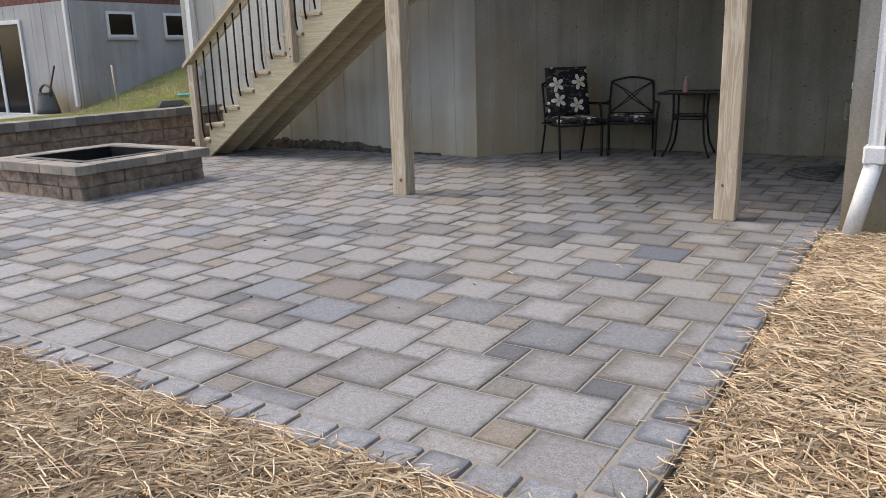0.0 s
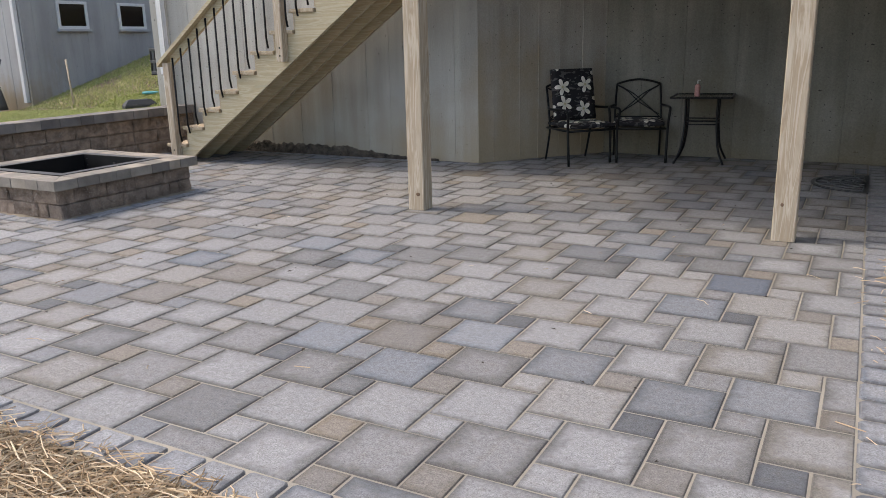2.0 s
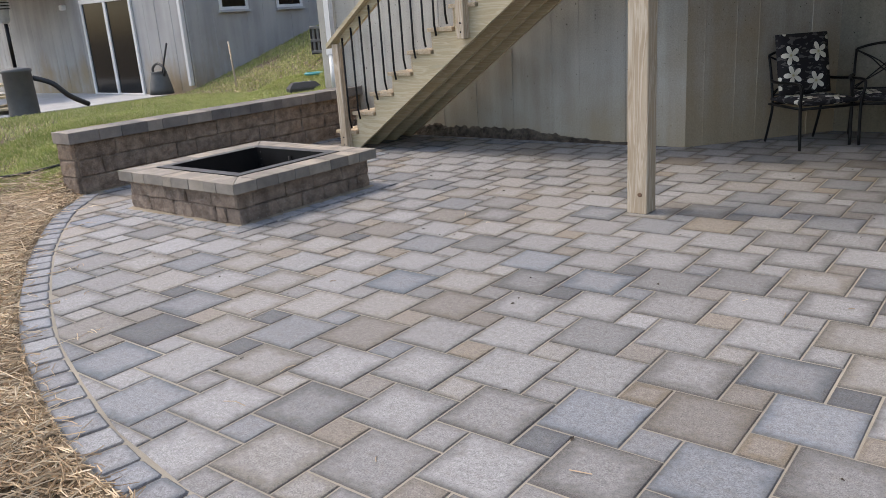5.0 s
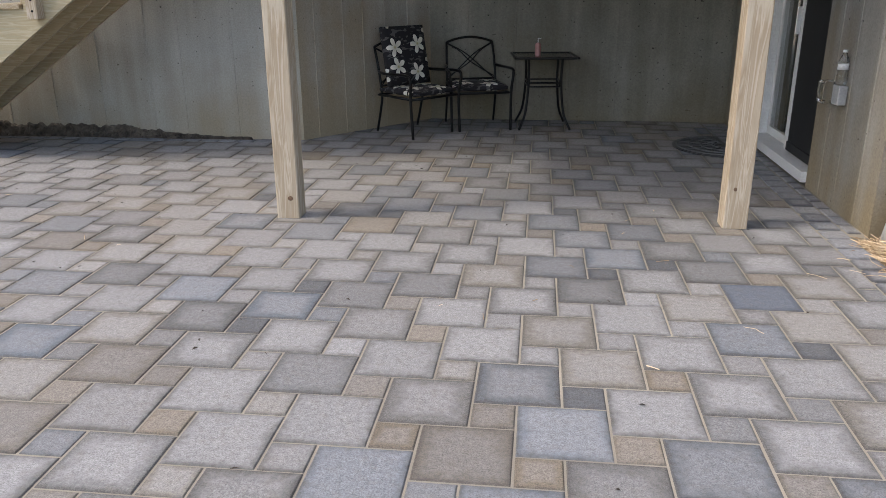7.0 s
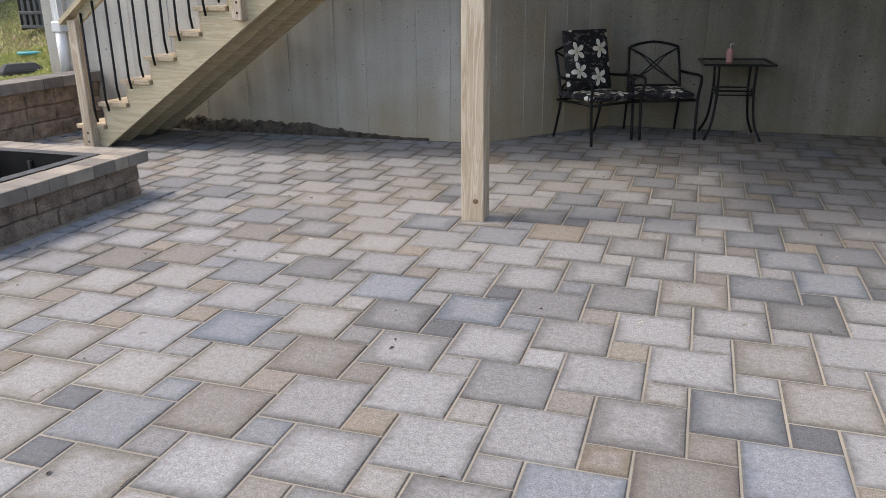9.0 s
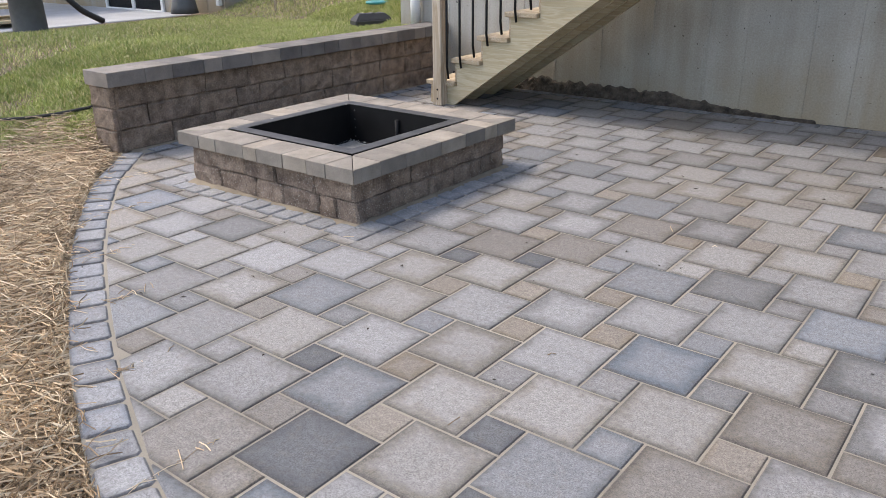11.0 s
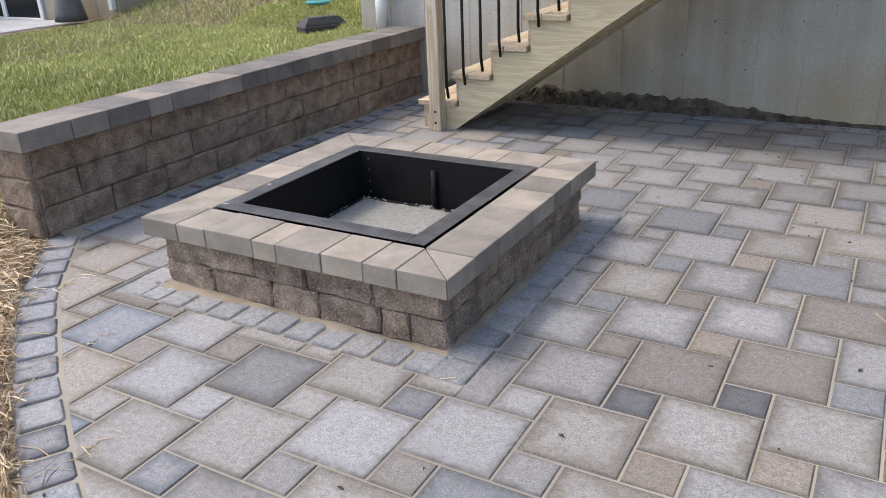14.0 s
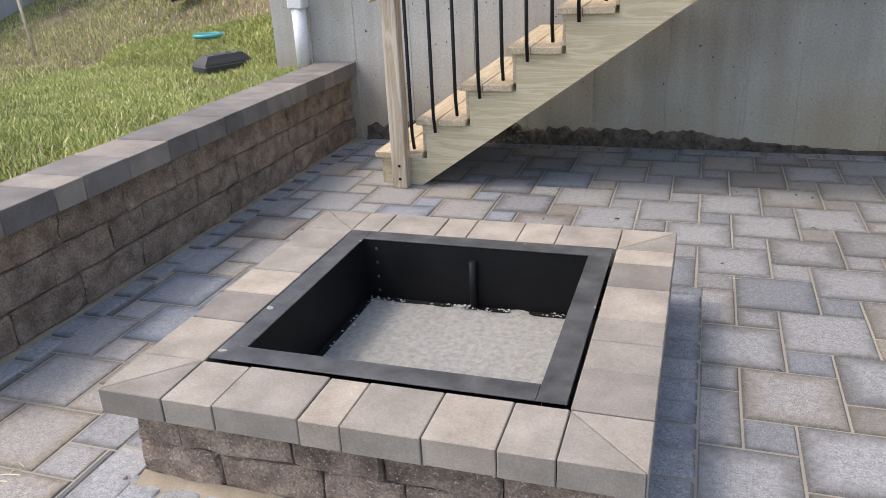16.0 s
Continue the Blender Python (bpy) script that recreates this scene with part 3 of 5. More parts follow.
# ---------------------------------------------------------------- stone work
def rough_block(length, depth, height, seed, bump_by=0.012, chop=0.011):
    """A split-faced block, its rough face towards -y, its base on z 0."""
    rr = random.Random(seed)
    bm = bmesh.new()
    us, ws = (0, 0.035, 0.2, 0.4, 0.6, 0.8, 0.965, 1), (0, 0.08, 0.36, 0.64, 0.92, 1)
    nx, nz = len(us) - 1, len(ws) - 1
    off = Vector((rr.uniform(0, 90), rr.uniform(0, 90), rr.uniform(0, 90)))
    g = {}
    for i, u in enumerate(us):
        for k, w in enumerate(ws):
            rim = i in (0, nx) or k in (0, nz)
            q = Vector((u * length * 14, w * height * 14, 0)) + off
            out = bump_by * (noise.noise(q) * 1.2 + 0.5 * noise.noise(q * 2.3) + 0.5) - (chop if rim else 0)
            jx = noise.noise(Vector((u * 5, w * 5, 3)) + off) * 0.008 * (0 < i < nx)
            jz = noise.noise(Vector((u * 9, w * 2, 6)) + off) * 0.004 * (0 < i < nx)
            g[i, k] = bm.verts.new((u * length + jx, -out, w * height + jz))
    for i in range(nx):
        for k in range(nz):
            bm.faces.new((g[i, k], g[i + 1, k], g[i + 1, k + 1], g[i, k + 1]))
    back = [bm.verts.new(p) for p in ((0, depth, 0), (length, depth, 0), (length, depth, height), (0, depth, height))]
    bm.faces.new(back[::-1])
    bm.faces.new([g[i, 0] for i in range(nx, -1, -1)] + [back[0], back[1]])
    bm.faces.new([g[i, nz] for i in range(nx + 1)] + [back[2], back[3]])
    bm.faces.new([g[0, k] for k in range(nz + 1)] + [back[3], back[0]])
    bm.faces.new([g[nx, k] for k in range(nz, -1, -1)] + [back[1], back[2]])
    bmesh.ops.recalc_face_normals(bm, faces=bm.faces[:])
    return bm


def course(parent, name, x0, x1, depth, z, height, lengths, seed, material, m, gap=0.005, bump_by=0.012):
    """A row of blocks along x from x0 to x1, placed by the matrix m in the parent's space."""
    rr = random.Random(seed)
    x, k = x0, 0
    while x < x1 - 0.02:
        w = min(lengths[k % len(lengths)] * rr.uniform(0.93, 1.07), x1 - x)
        if x1 - x - w < 0.09:
            w = x1 - x
        bm = rough_block(w - gap, depth, height - gap * 0.6, seed * 100 + k, bump_by)
        bmesh.ops.transform(bm, matrix=m @ Matrix.Translation((x + gap / 2, rr.uniform(-0.004, 0.004), z)), verts=bm.verts)
        part(name, bm, material, parent)
        x += w
        k += 1


def cap_stones(parent, name, x0, x1, depth, z, height, lengths, seed, material, m, gap=0.003):
    rr = random.Random(seed)
    x, k = x0, 0
    while x < x1 - 0.02:
        w = min(lengths[k % len(lengths)] * rr.uniform(0.95, 1.05), x1 - x)
        if x1 - x - w < 0.08:
            w = x1 - x
        bm = boxed(x + gap / 2, rr.uniform(-0.002, 0.002), z, x + w - gap / 2, depth, z + height + rr.uniform(-0.0015, 0.0015), 0.0028)
        bmesh.ops.transform(bm, matrix=m, verts=bm.verts)
        part(name, bm, material, parent)
        x += w
        k += 1


# low retaining wall, running back from its free end to the house
RW_X, RW_Y0, RW_Y1 = -8.56, 4.20, WALL_Y - 0.005
rw = thing("retaining_wall", RW_X, RW_Y0, 0, 0, "low retaining wall of brown split-faced blocks under smooth capstones", "retaining wall", kind="structure")
along = Matrix.Rotation(math.pi / 2, 4, "Z")
for c, h0 in enumerate((0.0, 0.155, 0.31)):
    course(rw, "block", 0.0, RW_Y1 - RW_Y0, 0.26, h0, 0.155, ((0.42, 0.36, 0.40), (0.24, 0.42, 0.38), (0.40, 0.35, 0.42))[c], 11 + c, M_BLOCK, along, bump_by=0.016)
    bm = rough_block(0.255, 0.03, 0.152, 40 + c)
    bmesh.ops.transform(bm, matrix=Matrix.Translation((-0.258, -0.031, h0)), verts=bm.verts)
    part("end_block", bm, M_BLOCK, rw)
cap_stones(rw, "capstone", -0.07, RW_Y1 - RW_Y0, 0.30, 0.465, 0.10, (0.30, 0.22, 0.26, 0.17, 0.28), 21, M_CAP_WALL, Matrix.Translation((0.06, 0, 0)) @ along)

# fire pit
PX0, PX1, PY0, PY1 = -7.62, -6.142, 4.035, 5.513
pit = thing("fire_pit", (PX0 + PX1) / 2, (PY0 + PY1) / 2, 0, 0, "square block fire pit with tan capstones and a black steel liner", "fire pit")
PH = (PX1 - PX0) / 2
IN = PH - 0.055
for side in range(4):
    r = Matrix.Rotation(side * math.pi / 2, 4, "Z")
    for c in range(2):
        over = 0.0 if c % 2 else 0.14
        course(pit, "block", -IN + 0.14 - over, IN - over, 0.14, c * 0.118, 0.118, ((0.27, 0.33, 0.25), (0.33, 0.26, 0.30))[c], 51 + side * 7 + c, M_BLOCK_PIT, r @ Matrix.Translation((0, -IN, 0)), bump_by=0.013)
    cap_stones(pit, "capstone", -PH + 0.205, PH - 0.205, 0.205, 0.236, 0.08, ((0.16, 0.24, 0.12, 0.22, 0.19), (0.21, 0.17, 0.14, 0.22, 0.20), (0.24, 0.15, 0.2, 0.13), (0.2, 0.24, 0.18))[side], 71 + side, M_CAP, r @ Matrix.Translation((0, -PH, 0)))
    for tri_pts in (((-PH, -PH), (-PH + 0.203, -PH), (-PH + 0.203, -PH + 0.203)), ((-PH, -PH + 0.004), (-PH + 0.199, -PH + 0.203), (-PH, -PH + 0.203))):
        bm = bmesh.new()
        prism(bm, [r @ Vector((x, y, 0)) for x, y in tri_pts], (0, 0, 0.236), (0, 0, 0.079))
        bmesh.ops.bevel(bm, geom=bm.edges[:], offset=0.0025, segments=1, affect="EDGES")
        part("mitred_capstone", bm, M_CAP, pit)
IO = 0.522
liner = part("liner", bmesh.new(), M_INSERT, pit, "black steel liner")
for side in range(4):
    r = Matrix.Rotation(side * math.pi / 2, 4, "Z")
    bm = boxed(-IO, -IO, 0.3165, IO - 0.081, -IO + 0.08, 0.3205, 0.001)
    bmesh.ops.transform(bm, matrix=r, verts=bm.verts)
    part("flange", bm, M_FLANGE, liner, "scuffed black steel flange")
    bm = boxed(-IO + 0.075, -IO + 0.075, 0.02, IO - 0.08, -IO + 0.079, 0.3163)
    bmesh.ops.transform(bm, matrix=r, verts=bm.verts)
    part("liner_wall", bm, M_INSERT, liner)
    bm = boxed(-IO + 0.08, -IO + 0.0795, 0.064, IO - 0.08, -IO + 0.105, 0.068)
    bmesh.ops.transform(bm, matrix=r, verts=bm.verts)
    part("lower_lip", bm, M_INSERT, liner)
    for k in range(4):
        h = lathe(bmesh.new(), [(0.006, 0), (0.006, 0.002), (0.003, 0.003)], 8)
        bmesh.ops.transform(h, matrix=r @ Matrix.Translation((IO - 0.13, -IO + 0.0795, 0.10 + k * 0.06)) @ Matrix.Rotation(-math.pi / 2, 4, "X"), verts=h.verts)
        part("rivet", h, M_FLANGE, liner)
part("tube", tube(bmesh.new(), [(0.006, IO - 0.092, 0.03), (0.006, IO - 0.092, 0.265)], 0.015, 12), M_INSERT, pit, "upright black steel tube")
bm = bmesh.new()
n = 44
g = {}
for i in range(n + 1):
    for j in range(n + 1):
        x, y = (i / n * 2 - 1) * (IO - 0.085), (j / n * 2 - 1) * (IO - 0.085)
        z = 0.062 + 0.006 * noise.noise(Vector((x * 9, y * 9, 1))) + 0.003 * noise.noise(Vector((x * 30, y * 30, 4)))
        z += 0.012 * smooth((y - 0.33) / 0.1) * (0.3 + noise.noise(Vector((x * 13, 7, 2))))
        g[i, j] = bm.verts.new((x, y, z))
for i in range(n):
    for j in range(n):
        bm.faces.new((g[i, j], g[i + 1, j], g[i + 1, j + 1], g[i, j + 1])).smooth = True
part("sand_bed", bm, M_ASH, pit, "pale grey sand on the pit floor")
bm = bmesh.new()
rc = random.Random(5)
for k in range(220):
    u = rc.uniform(-0.42, 0.42)
    near = abs(rc.gauss(0, 0.014))
    x, y = (u, IO - 0.10 - near) if k % 4 else (-IO + 0.10 + near, u)
    if noise.noise(Vector((x * 7, y * 7, 2))) < -0.12:
        continue
    r = rc.uniform(0.0015, 0.0055)
    z = 0.068 + rc.uniform(0, 0.012)
    box(bm, x - r, y - r * 0.8, z, x + r, y + r * 0.8, z + r * rc.uniform(0.5, 1.1), r * 0.4)
crumbs = part("ash_crumbs", bm, grainy("ash", (0.34, 0.34, 0.32), (0.55, 0.54, 0.51), 40, 160, 0.95, 0.5, 0.003, rnd=0), pit, "pale crumbs of ash along the liner foot")
tagged(crumbs, kind="stuff")

# ---------------------------------------------------------------- furniture in the recess
def bar(name, pts, r, parent, m=None, sides=8, label=""):
    return part(name, tube(bmesh.new(), pts, r, sides), m or M_BLACK, parent, label)


def patio_chair(x, y, rz, label, back_cushion):
    """Faces -y before it is turned."""
    c = thing("patio_chair", x, y, 0.0, rz, label, "chair", "patio chairs")
    w, d, sh, top = 0.27, 0.25, 0.36, 0.82
    for s in (-1, 1):
        bar("back_leg", curve_pts([(s * w * 0.92, d + 0.07, 0.004), (s * w * 0.92, d + 0.01, 0.2), (s * w * 0.92, d - 0.02, sh), (s * w * 0.90, d + 0.03, 0.6), (s * w * 0.86, d + 0.10, top - 0.03)], 4), 0.012, c)
        bar("arm", curve_pts([(s * w * 0.92, d + 0.02, 0.57), (s * w * 1.1, d - 0.14, 0.565), (s * w * 1.15, -d + 0.05, 0.575), (s * w * 1.13, -d - 0.02, 0.53), (s * w * 1.08, -d, sh), (s * w * 1.06, -d - 0.02, 0.004)], 5), 0.0135, c)
    ring = [(-w, -d, sh), (w, -d, sh), (w, d, sh), (-w, d, sh), (-w, -d, sh)]
    bar("seat_frame", ring, 0.012, c)
    bar("back_frame", curve_pts([(-w * 0.86, d + 0.10, top - 0.03), (-w * 0.5, d + 0.108, top), (0, d + 0.11, top + 0.018), (w * 0.5, d + 0.108, top), (w * 0.86, d + 0.10, top - 0.03)], 4), 0.012, c)
    bar("back_frame", [(-w * 0.9, d - 0.005, sh + 0.08), (w * 0.9, d - 0.005, sh + 0.08)], 0.009, c)

    def back(u, v):
        return (u * w * 0.88, d + 0.0 + 0.105 * v, sh + 0.08 + v * (top - sh - 0.09))
    for s in (-1, 1):
        bar("lattice", [back(s * t, b) for t, b in curve_pairs(((-0.98, 0.0), (-0.35, 0.36), (0.25, 0.68), (0.98, 0.93)))], 0.006, c)
        bar("lattice", [back(s * t, b) for t, b in curve_pairs(((-0.98, 0.92), (-0.45, 0.72), (0.05, 0.42), (0.98, 0.06)))], 0.006, c)
    seat = cushion(bmesh.new(), 0.52, 0.50, 0.07)
    so = part("seat_cushion", seat, M_FLORAL, c, "black cushion printed with white flowers")
    so.location = (0, 0, sh + 0.012)
    if back_cushion:
        bc = cushion(bmesh.new(), 0.50, 0.54, 0.085)
        bo = part("back_cushion", bc, M_FLORAL, c, "black back cushion printed with white flowers")
        bo.matrix_basis = Matrix.Translation((0, d - 0.03, sh + 0.34)) @ Matrix.Rotation(radians(78), 4, "X")
    return c


def curve_pairs(p):
    return [(q.x, q.y) for q in curve_pts([(a, b, 0) for a, b in p], 5)]


patio_chair(-3.42, 8.36, 48, "black metal patio chair with a flowered seat and back cushion", True)
patio_chair(-2.90, 8.73, 16, "black lattice-backed metal chair with a flowered seat cushion", False)

table = thing("bistro_table", -2.25, 8.80, 0.0, 6, "small square black metal table with a dark glass top", "table")
TZ = 0.685
for s in range(4):
    bm = boxed(-0.305, -0.305, TZ - 0.012, 0.280, -0.280, TZ + 0.008, 0.005)
    bmesh.ops.transform(bm, matrix=Matrix.Rotation(s * math.pi / 2, 4, "Z"), verts=bm.verts)
    part("top_frame", bm, M_BLACK, table)
    part("leg", tube(bmesh.new(), [Matrix.Rotation(s * math.pi / 2, 4, "Z") @ Vector(p) for p in curve_pts([(-0.16, -0.16, TZ - 0.01), (-0.155, -0.155, 0.50), (-0.16, -0.16, 0.36), (-0.185, -0.185, 0.15), (-0.245, -0.245, 0.005)], 5)], 0.012, 8), M_BLACK, table)
    a, b = Matrix.Rotation(s * math.pi / 2, 4, "Z") @ Vector((-0.157, -0.157, 0.44)), Matrix.Rotation((s + 1) * math.pi / 2, 4, "Z") @ Vector((-0.157, -0.157, 0.44))
    part("stretcher", tube(bmesh.new(), [a, b], 0.007), M_BLACK, table)
    part("stretcher", tube(bmesh.new(), [a - Vector((0, 0, 0.035)), b - Vector((0, 0, 0.035))], 0.007), M_BLACK, table)
part("table_top", boxed(-0.279, -0.279, TZ - 0.006, 0.279, 0.279, TZ, 0.001), M_TOPGLASS, table, "dark glass pane")
bottle = thing("spray_bottle", -2.31, 8.78, TZ + 0.0005, 0, "small pink pump bottle on the table", "bottle")
part("body", lathe(bmesh.new(), [(0.026, 0), (0.029, 0.006), (0.029, 0.10), (0.02, 0.115), (0.012, 0.12)], 18), M_PINK, bottle)
part("pump", tube(bmesh.new(), [(0, 0, 0.118), (0, 0, 0.16), (0.028, 0, 0.158)], 0.006), M_VINYL, bottle, "white pump")

mat_thing = thing("door_mat", -0.66, 7.9, 0.003, 90, "half-round dark rubber mat with a raised scroll pattern", "mat")
bm = bmesh.new()
pts = [(0.46 * math.cos(t), 0.46 * math.sin(t), 0) for t in np.linspace(0, math.pi, 25)]
prism(bm, pts, (0, 0, 0), (0, 0, 0.008))
part("base", bm, M_PLASTIC, mat_thing)
for r in (0.40, 0.30, 0.20, 0.10):
    part("scroll", tube(bmesh.new(), [(r * math.cos(t), 0.02 + r * math.sin(t), 0.010) for t in np.linspace(0.05, math.pi - 0.05, 18)], 0.009, 6), M_GREYPLASTIC, mat_thing)
for t in np.linspace(0.3, math.pi - 0.3, 7):
    part("scroll", tube(bmesh.new(), [(0.1 * math.cos(t), 0.1 * math.sin(t), 0.010), (0.42 * math.cos(t), 0.42 * math.sin(t), 0.010)], 0.007, 6), M_GREYPLASTIC, mat_thing)

# outlet, water bottle, downspouts, spare bricks
outlet = thing("outlet_box", RIGHT_X - 0.001, 6.12, 0.64, 0, "grey weatherproof outlet box with a clear flip cover", "outlet")
part("box", boxed(-0.055, -0.055, 0, 0, 0.055, 0.12, 0.006), M_GREYBOX, outlet)
part("cover", boxed(-0.10, 0.06, -0.01, -0.004, 0.20, 0.13, 0.012), M_GLASS, outlet, "clear plastic cover")
wb = thing("water_bottle", RIGHT_X - 0.032, 6.12, 0.7605, 0, "clear plastic water bottle standing on the outlet box", "bottle")
part("body", lathe(bmesh.new(), [(0.028, 0), (0.031, 0.01), (0.031, 0.06), (0.027, 0.075), (0.031, 0.09), (0.031, 0.13), (0.022, 0.165), (0.012, 0.185), (0.012, 0.195)], 18), M_GLASS, wb)
part("label", lathe(bmesh.new(), [(0.0316, 0.092), (0.0316, 0.128)], 18), M_VINYL, wb, "white paper label")
part("lid", lathe(bmesh.new(), [(0.014, 0.195), (0.014, 0.21)], 14), M_VINYL, wb, "white lid")


def downspout(x, y, z0, kick, label, top=2.7):
    d = thing("downspout", x, y, z0, 0, label, "downspout")
    part("pipe", tube(bmesh.new(), [(kick[0], kick[1], 0.0), (0, 0, 0.46)], 0.052, 18), M_VINYL, d)
    part("adapter", boxed(-0.062, -0.058, 0.45, 0.062, 0.058, 0.56, 0.012), M_VINYL, d)
    bm = bmesh.new()
    prof = []
    for i in range(16):
        u = i / 16 * 4
        k, f = int(u), u - int(u)
        c = [(-1, -1), (1, -1), (1, 1), (-1, 1)]
        a, b = c[k], c[(k + 1) % 4]
        wob = 0.004 * (1 if i % 2 else 0)
        px, py = (a[0] + (b[0] - a[0]) * f), (a[1] + (b[1] - a[1]) * f)
        prof.append((px * (0.041 - wob), py * (0.036 - wob), 0))
    prism(bm, prof, (0, 0, 0.555), (0, 0, top - 0.56))
    part("spout", bm, M_VINYL, d)
    return d


downspout(-0.26, 5.36, 0.0, (-0.09, -0.03), "white downspout with a round pipe kicking out at its foot")
downspout(-8.88, 7.82, 0.50, (0.0, 0.0), "white downspout at the corner above the retaining wall", 2.2)
for s, (bx, cnt) in enumerate(((0.0, 5), (0.23, 4))):
    for k in range(cnt):
        jx, jy = random.uniform(-0.008, 0.008), random.uniform(-0.008, 0.008)
        b = obj("paving_brick", boxed(-0.10, -0.075, 0, 0.10, 0.075, 0.066, 0.006), M_CAP_WALL)
        b.matrix_basis = pose(bx + jx, 5.38 + jy, 0.06 + k * 0.067, 0, 0, random.uniform(-3, 3))
        tagged(b, "spare brown-grey paving brick in a stack by the wall", "brick", "spare bricks")

# crumbling footing along the foot of the house wall
bm = bmesh.new()
nx = 420
rows = []
for i in range(nx + 1):
    x = -8.45 + i / nx * 4.0
    h = 0.15 if x < -6.5 else 0.15 - 0.11 * smooth((x + 6.5) / 1.4)
    h *= 0.85 + 0.25 * noise.noise(Vector((x * 4, 0, 0))) + 0.22 * noise.noise(Vector((x * 17, 4, 0)))
    h = max(0.012, h) * (1 if x < -4.9 else 0.3)
    row = []
    for k in range(9):
        t = k / 8
        out = 0.012 + 0.045 * (1 - t) * (0.5 + 0.5 * noise.noise(Vector((x * 9, t * 3, 3)))) + 0.022 * noise.noise(Vector((x * 38, t * 8, 8))) + 0.010 * noise.noise(Vector((x * 90, t * 16, 1)))
        row.append(bm.verts.new((x, WALL_Y - max(0.003, out) * (1 if k < 8 else 0.05), -0.01 + h * t)))
    rows.append(row)
for a, b in zip(rows, rows[1:]):
    for k in range(8):
        bm.faces.new((a[k], b[k], b[k + 1], a[k + 1]))
bmesh.ops.recalc_face_normals(bm, faces=bm.faces[:])
tagged(obj("footing", bm, M_RUBBLE), "crumbling dark soil and rough concrete along the wall foot", "footing", kind="structure")

# ---------------------------------------------------------------- neighbouring house
NX, NY = -15.3, 10.3
nb = thing("neighbour_house", NX, NY, 0, 0, "neighbouring house with a pale ribbed basement wall and red brick above", "house")
bm = bmesh.new()
prism(bm, [(-12, 0, 0), (0, 0, 0), (0, 10, 0), (-0.3, 10, 0), (-0.3, 0.3, 0), (-12, 0.3, 0)], (0, 0, -0.3), (0, 0, 2.75))
nw = part("basement_wall", bm, M_CONC_L, nb, "pale ribbed basement wall")
seams(nw, M_CONC_L, (-12, 0, 0), (0, 0, 0), -0.2, 2.44, 0.5, (0, -1, 0), 31)
seams(nw, M_CONC_L, (0, 0, 0), (0, 10, 0), -0.2, 2.44, 0.45, (1, 0, 0), 32)
part("upper_wall", boxed(-12, 0.03, 2.45, -0.03, 10, 5.2), M_BRICK, nb, "red brick upper wall")
for r in range(8):
    for k in range(30):
        bx = boxed(-0.028, 0.05 + k * 0.22 + (0.11 if r % 2 else 0), 2.47 + r * 0.075, -0.018, 0.26 + k * 0.22 + (0.11 if r % 2 else 0), 2.535 + r * 0.075)
        part("brick", bx, M_BRICK, nb)
for r in range(4):
    for k in range(40):
        bx = boxed(-9 + k * 0.22 + (0.11 if r % 2 else 0), 0.018, 2.47 + r * 0.075, -8.79 + k * 0.22 + (0.11 if r % 2 else 0), 0.028, 2.535 + r * 0.075)
        part("brick", bx, M_BRICK, nb)


def basement_window(y0, y1, z0, z1):
    w = part("window", boxed(-0.02, y0, z0, 0.012, y1, z1, 0.004), M_DARK, nb)
    f = 0.06
    for a in ((y0 - f, z0 - f, y1 + f, z0), (y0 - f, z1, y1 + f, z1 + f), (y0 - f, z0, y0, z1), (y1, z0, y1 + f, z1)):
        part("frame", boxed(0.0, a[0], a[1], 0.035, a[2], a[3], 0.004), M_VINYL, w, "white window frame")
    part("sill", boxed(0.0, y0 - 0.09, z0 - f - 0.05, 0.07, y1 + 0.09, z0 - f - 0.002, 0.004), M_SLAB, w)


basement_window(0.86, 1.46, 1.77, 2.20)
basement_window(2.36, 2.98, 1.77, 2.20)
d = part("sliding_door", boxed(-3.75, -0.02, 0.10, -1.88, 0.01, 2.12, 0.004), M_DARK, nb, "white sliding glass door")
for a in ((-3.82, 0.06, -1.81, 0.14), (-3.82, 2.06, -1.81, 2.15), (-3.82, 0.14, -3.74, 2.06), (-1.89, 0.14, -1.81, 2.06), (-2.87, 0.14, -2.77, 2.06)):
    part("frame", boxed(a[0], -0.05, a[1], a[2], -0.005, a[3], 0.004), M_VINYL, d, "white door frame")
sp = part("corner_downspout", boxed(-0.14, -0.09, 0.3, -0.05, -0.005, 2.7, 0.01), M_VINYL, nb, "white downspout")
part("wall_lamp", boxed(-4.6, -0.12, 1.98, -4.45, -0.005, 2.10, 0.02), M_VINYL, nb, "white double floodlight")
tagged(obj("slab", boxed(-27, 6.9, -0.1, -16.3, 10.29, 0.115, 0.01), M_SLAB), "pale concrete patio slab beside the neighbouring house", "slab", kind="structure")


def bucket(x, y, z):
    b = thing("stump_pot", x, y, z, 0, "grey garden pot with tools standing in it", "pot")
    part("pot", lathe(bmesh.new(), [(0.24, 0), (0.22, 0.12), (0.17, 0.36), (0.15, 0.42), (0.17, 0.44), (0.1, 0.44)], 18), M_GREYPLASTIC, b)
    part("handle", tube(bmesh.new(), curve_pts([(-0.16, 0, 0.36), (-0.2, 0, 0.5), (0.0, 0, 0.6), (0.2, 0, 0.5), (0.16, 0, 0.36)], 4), 0.025), M_PLASTIC, b)
    part("tool_shaft", tube(bmesh.new(), [(0.05, 0, 0.3), (0.42, 0, 0.98)], 0.018), M_PLASTIC, b)


